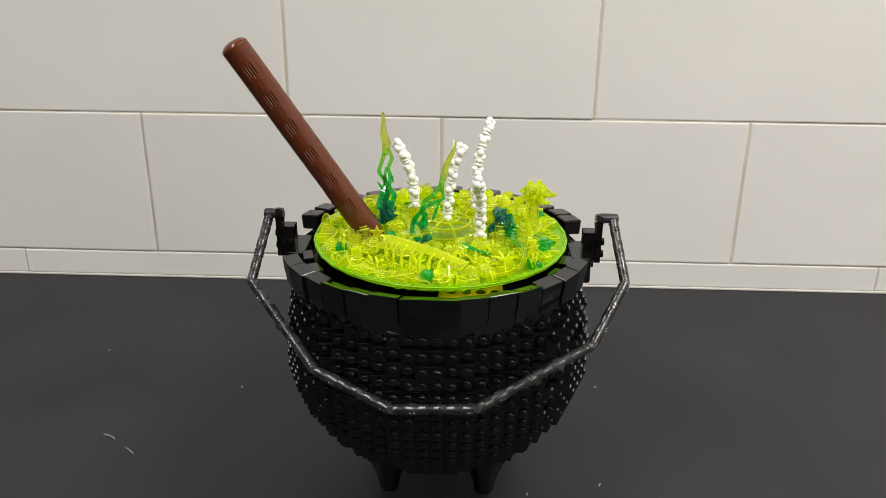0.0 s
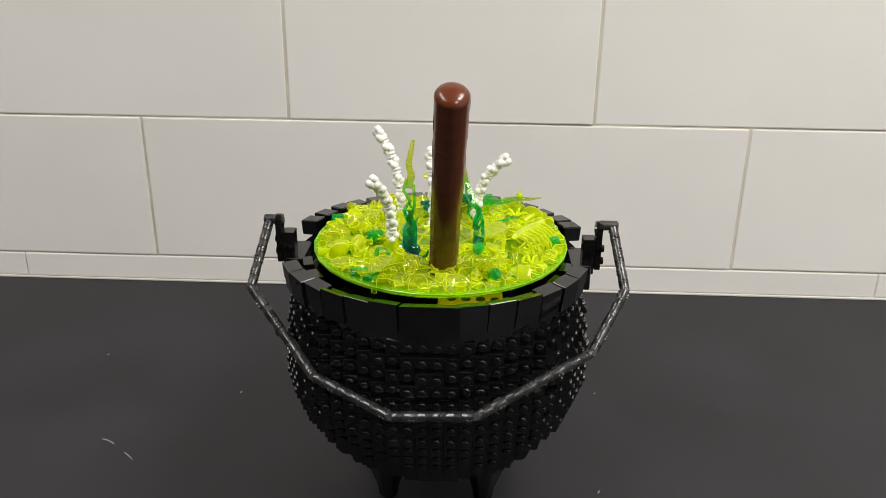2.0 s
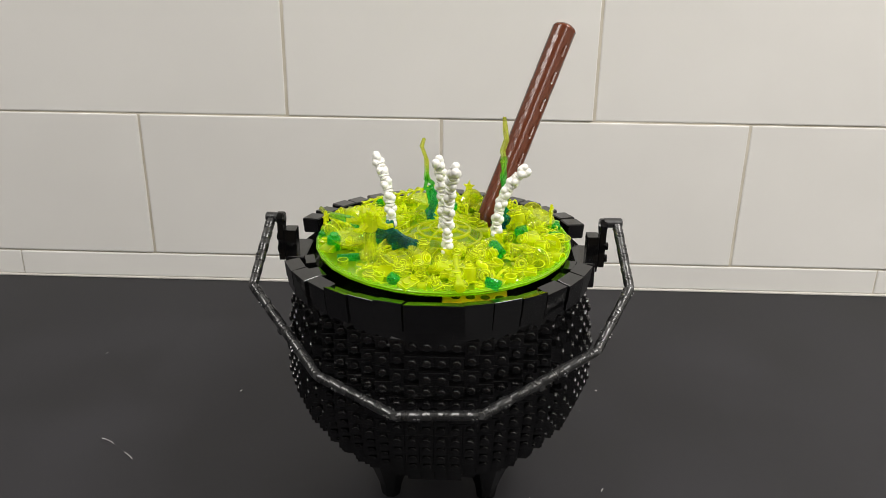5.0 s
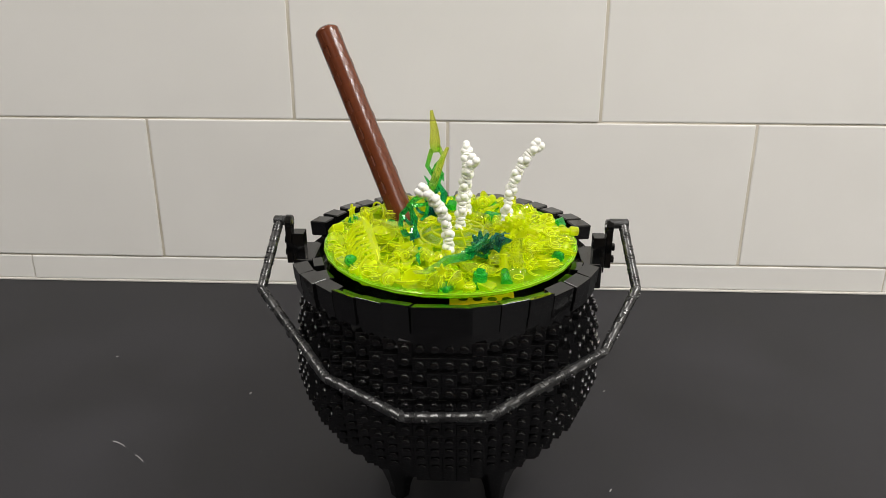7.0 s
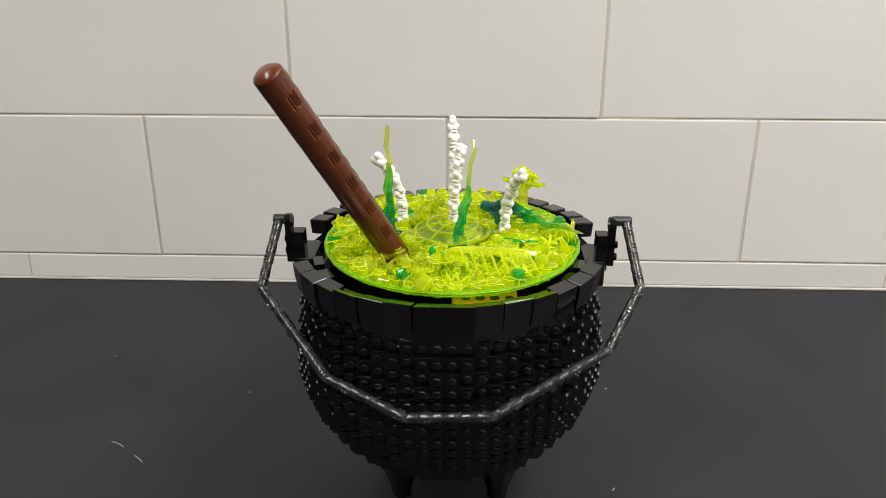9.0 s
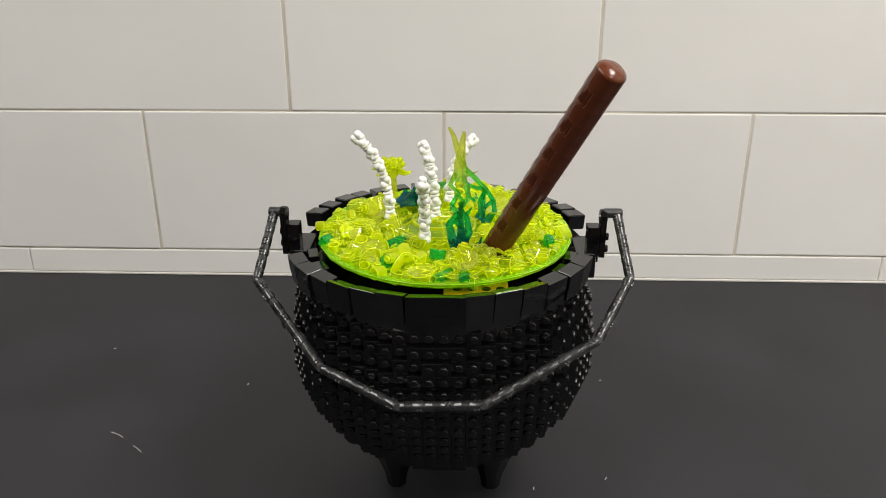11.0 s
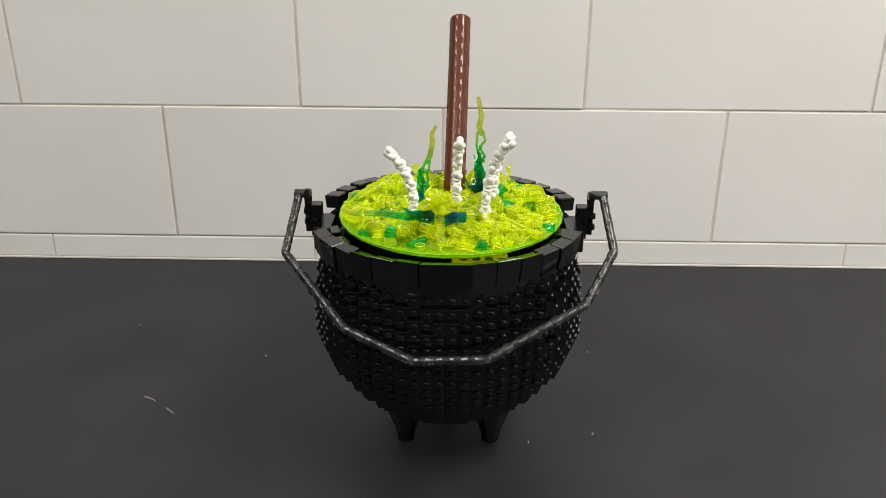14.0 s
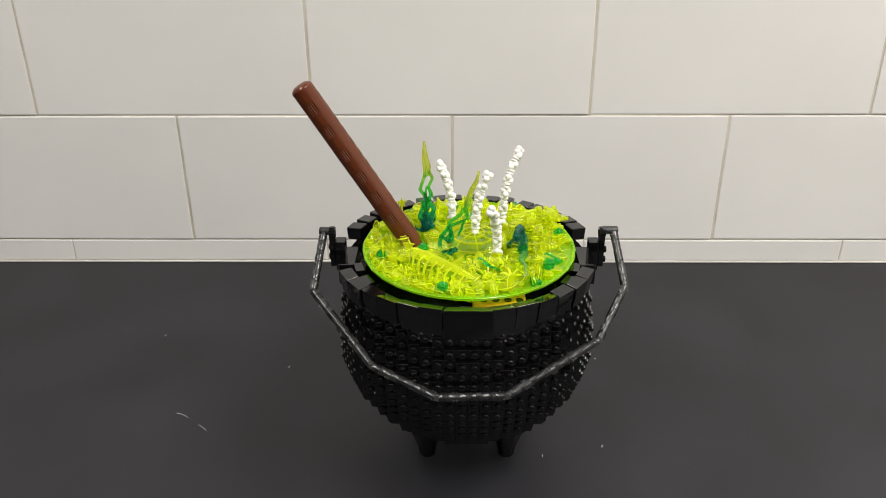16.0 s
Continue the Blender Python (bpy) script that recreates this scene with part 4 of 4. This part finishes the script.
# ---- lint on the counter ----
def lint(x, y, length, turn, bend, thick=0.0004):
    bm = bmesh.new()
    pts = [(length * (u - 0.5), bend * (1 - (2 * u - 1) ** 2), 0.0005 + 0.0003 * math.sin(9 * u)) for u in (0, 0.2, 0.4, 0.6, 0.8, 1)]
    for p, q in zip(pts, pts[1:]):
        rod(bm, p, q, thick, 6)
    put("lint", finish(bm, "lint", LINT, True), m=pose(x, y, 0, 0, 0, turn), label="curl of white lint on the black counter", category="lint", group="lint on the counter")


lint(-0.162, 0.092, 0.0025, 70, 0.0004, 0.0006)
lint(-0.2402, 0.0175, 0.0122, -28, 0.0012, 0.0003)
lint(-0.2183, 0.0008, 0.0110, -41, 0.0007, 0.0003)
lint(-0.2975, 0.1485, 0.0025, 30, 0.0003, 0.00025)
lint(0.1135, -0.021, 0.0030, 60, 0.0003)
lint(0.064, -0.033, 0.0025, 85, 0.0003)
lint(0.128, 0.108, 0.0020, 20, 0.0002, 0.0003)


def build_dust():
    """Fine dust specks on the counter, too small to pick apart."""
    rng = random.Random(21)
    bm = bmesh.new()
    for k in range(150):
        x, y = rng.uniform(-0.46, 0.46), rng.uniform(-0.12, 0.30)
        if math.hypot(x, y) < 0.07:
            continue
        r = rng.uniform(0.00012, 0.00034)
        lathe(bm, [(r, 0.0), (r * 0.8, r * 0.5), (0, r * 0.7)], 6, pose(x, y, 0.0))
    put("dust", finish(bm, "dust", DUST), label="fine grey dust specks on the black counter", category="dust", kind="stuff")


build_dust()
build_tiles(bpy.data.objects["wall_north"])


# ---- what moves: the dish turns once in about eight seconds ----
def slip(t):
    """The small unevenness of the drive, in degrees."""
    return float(np.interp(t, (0, 0.5, 1, 1.5, 2, 2.5, 3, 3.75, 4.25, 5, 6.5, 7, 7.5, 8, 9, 10.5, 12, 13, 14, 14.5, 15, 16), (-0.2, -0.6, -0.8, 0.3, -0.8, -0.2, 2.3, 2.3, 2.4, 1.0, -0.1, 0.1, -0.3, 1.2, -3.1, 0.1, 0.9, 0.3, 0.5, 0.1, 1.0, -0.9)))


def motions():
    rows = []
    for k in range(65):
        t = k * 0.25
        rows.append((t, pose(0.004, 0.002, 0.001, 2.2) @ pose(0, 0, 0, 0, 0, 186.5 + 44.31 * t + slip(t))))
    walk(brew, rows)


motions()
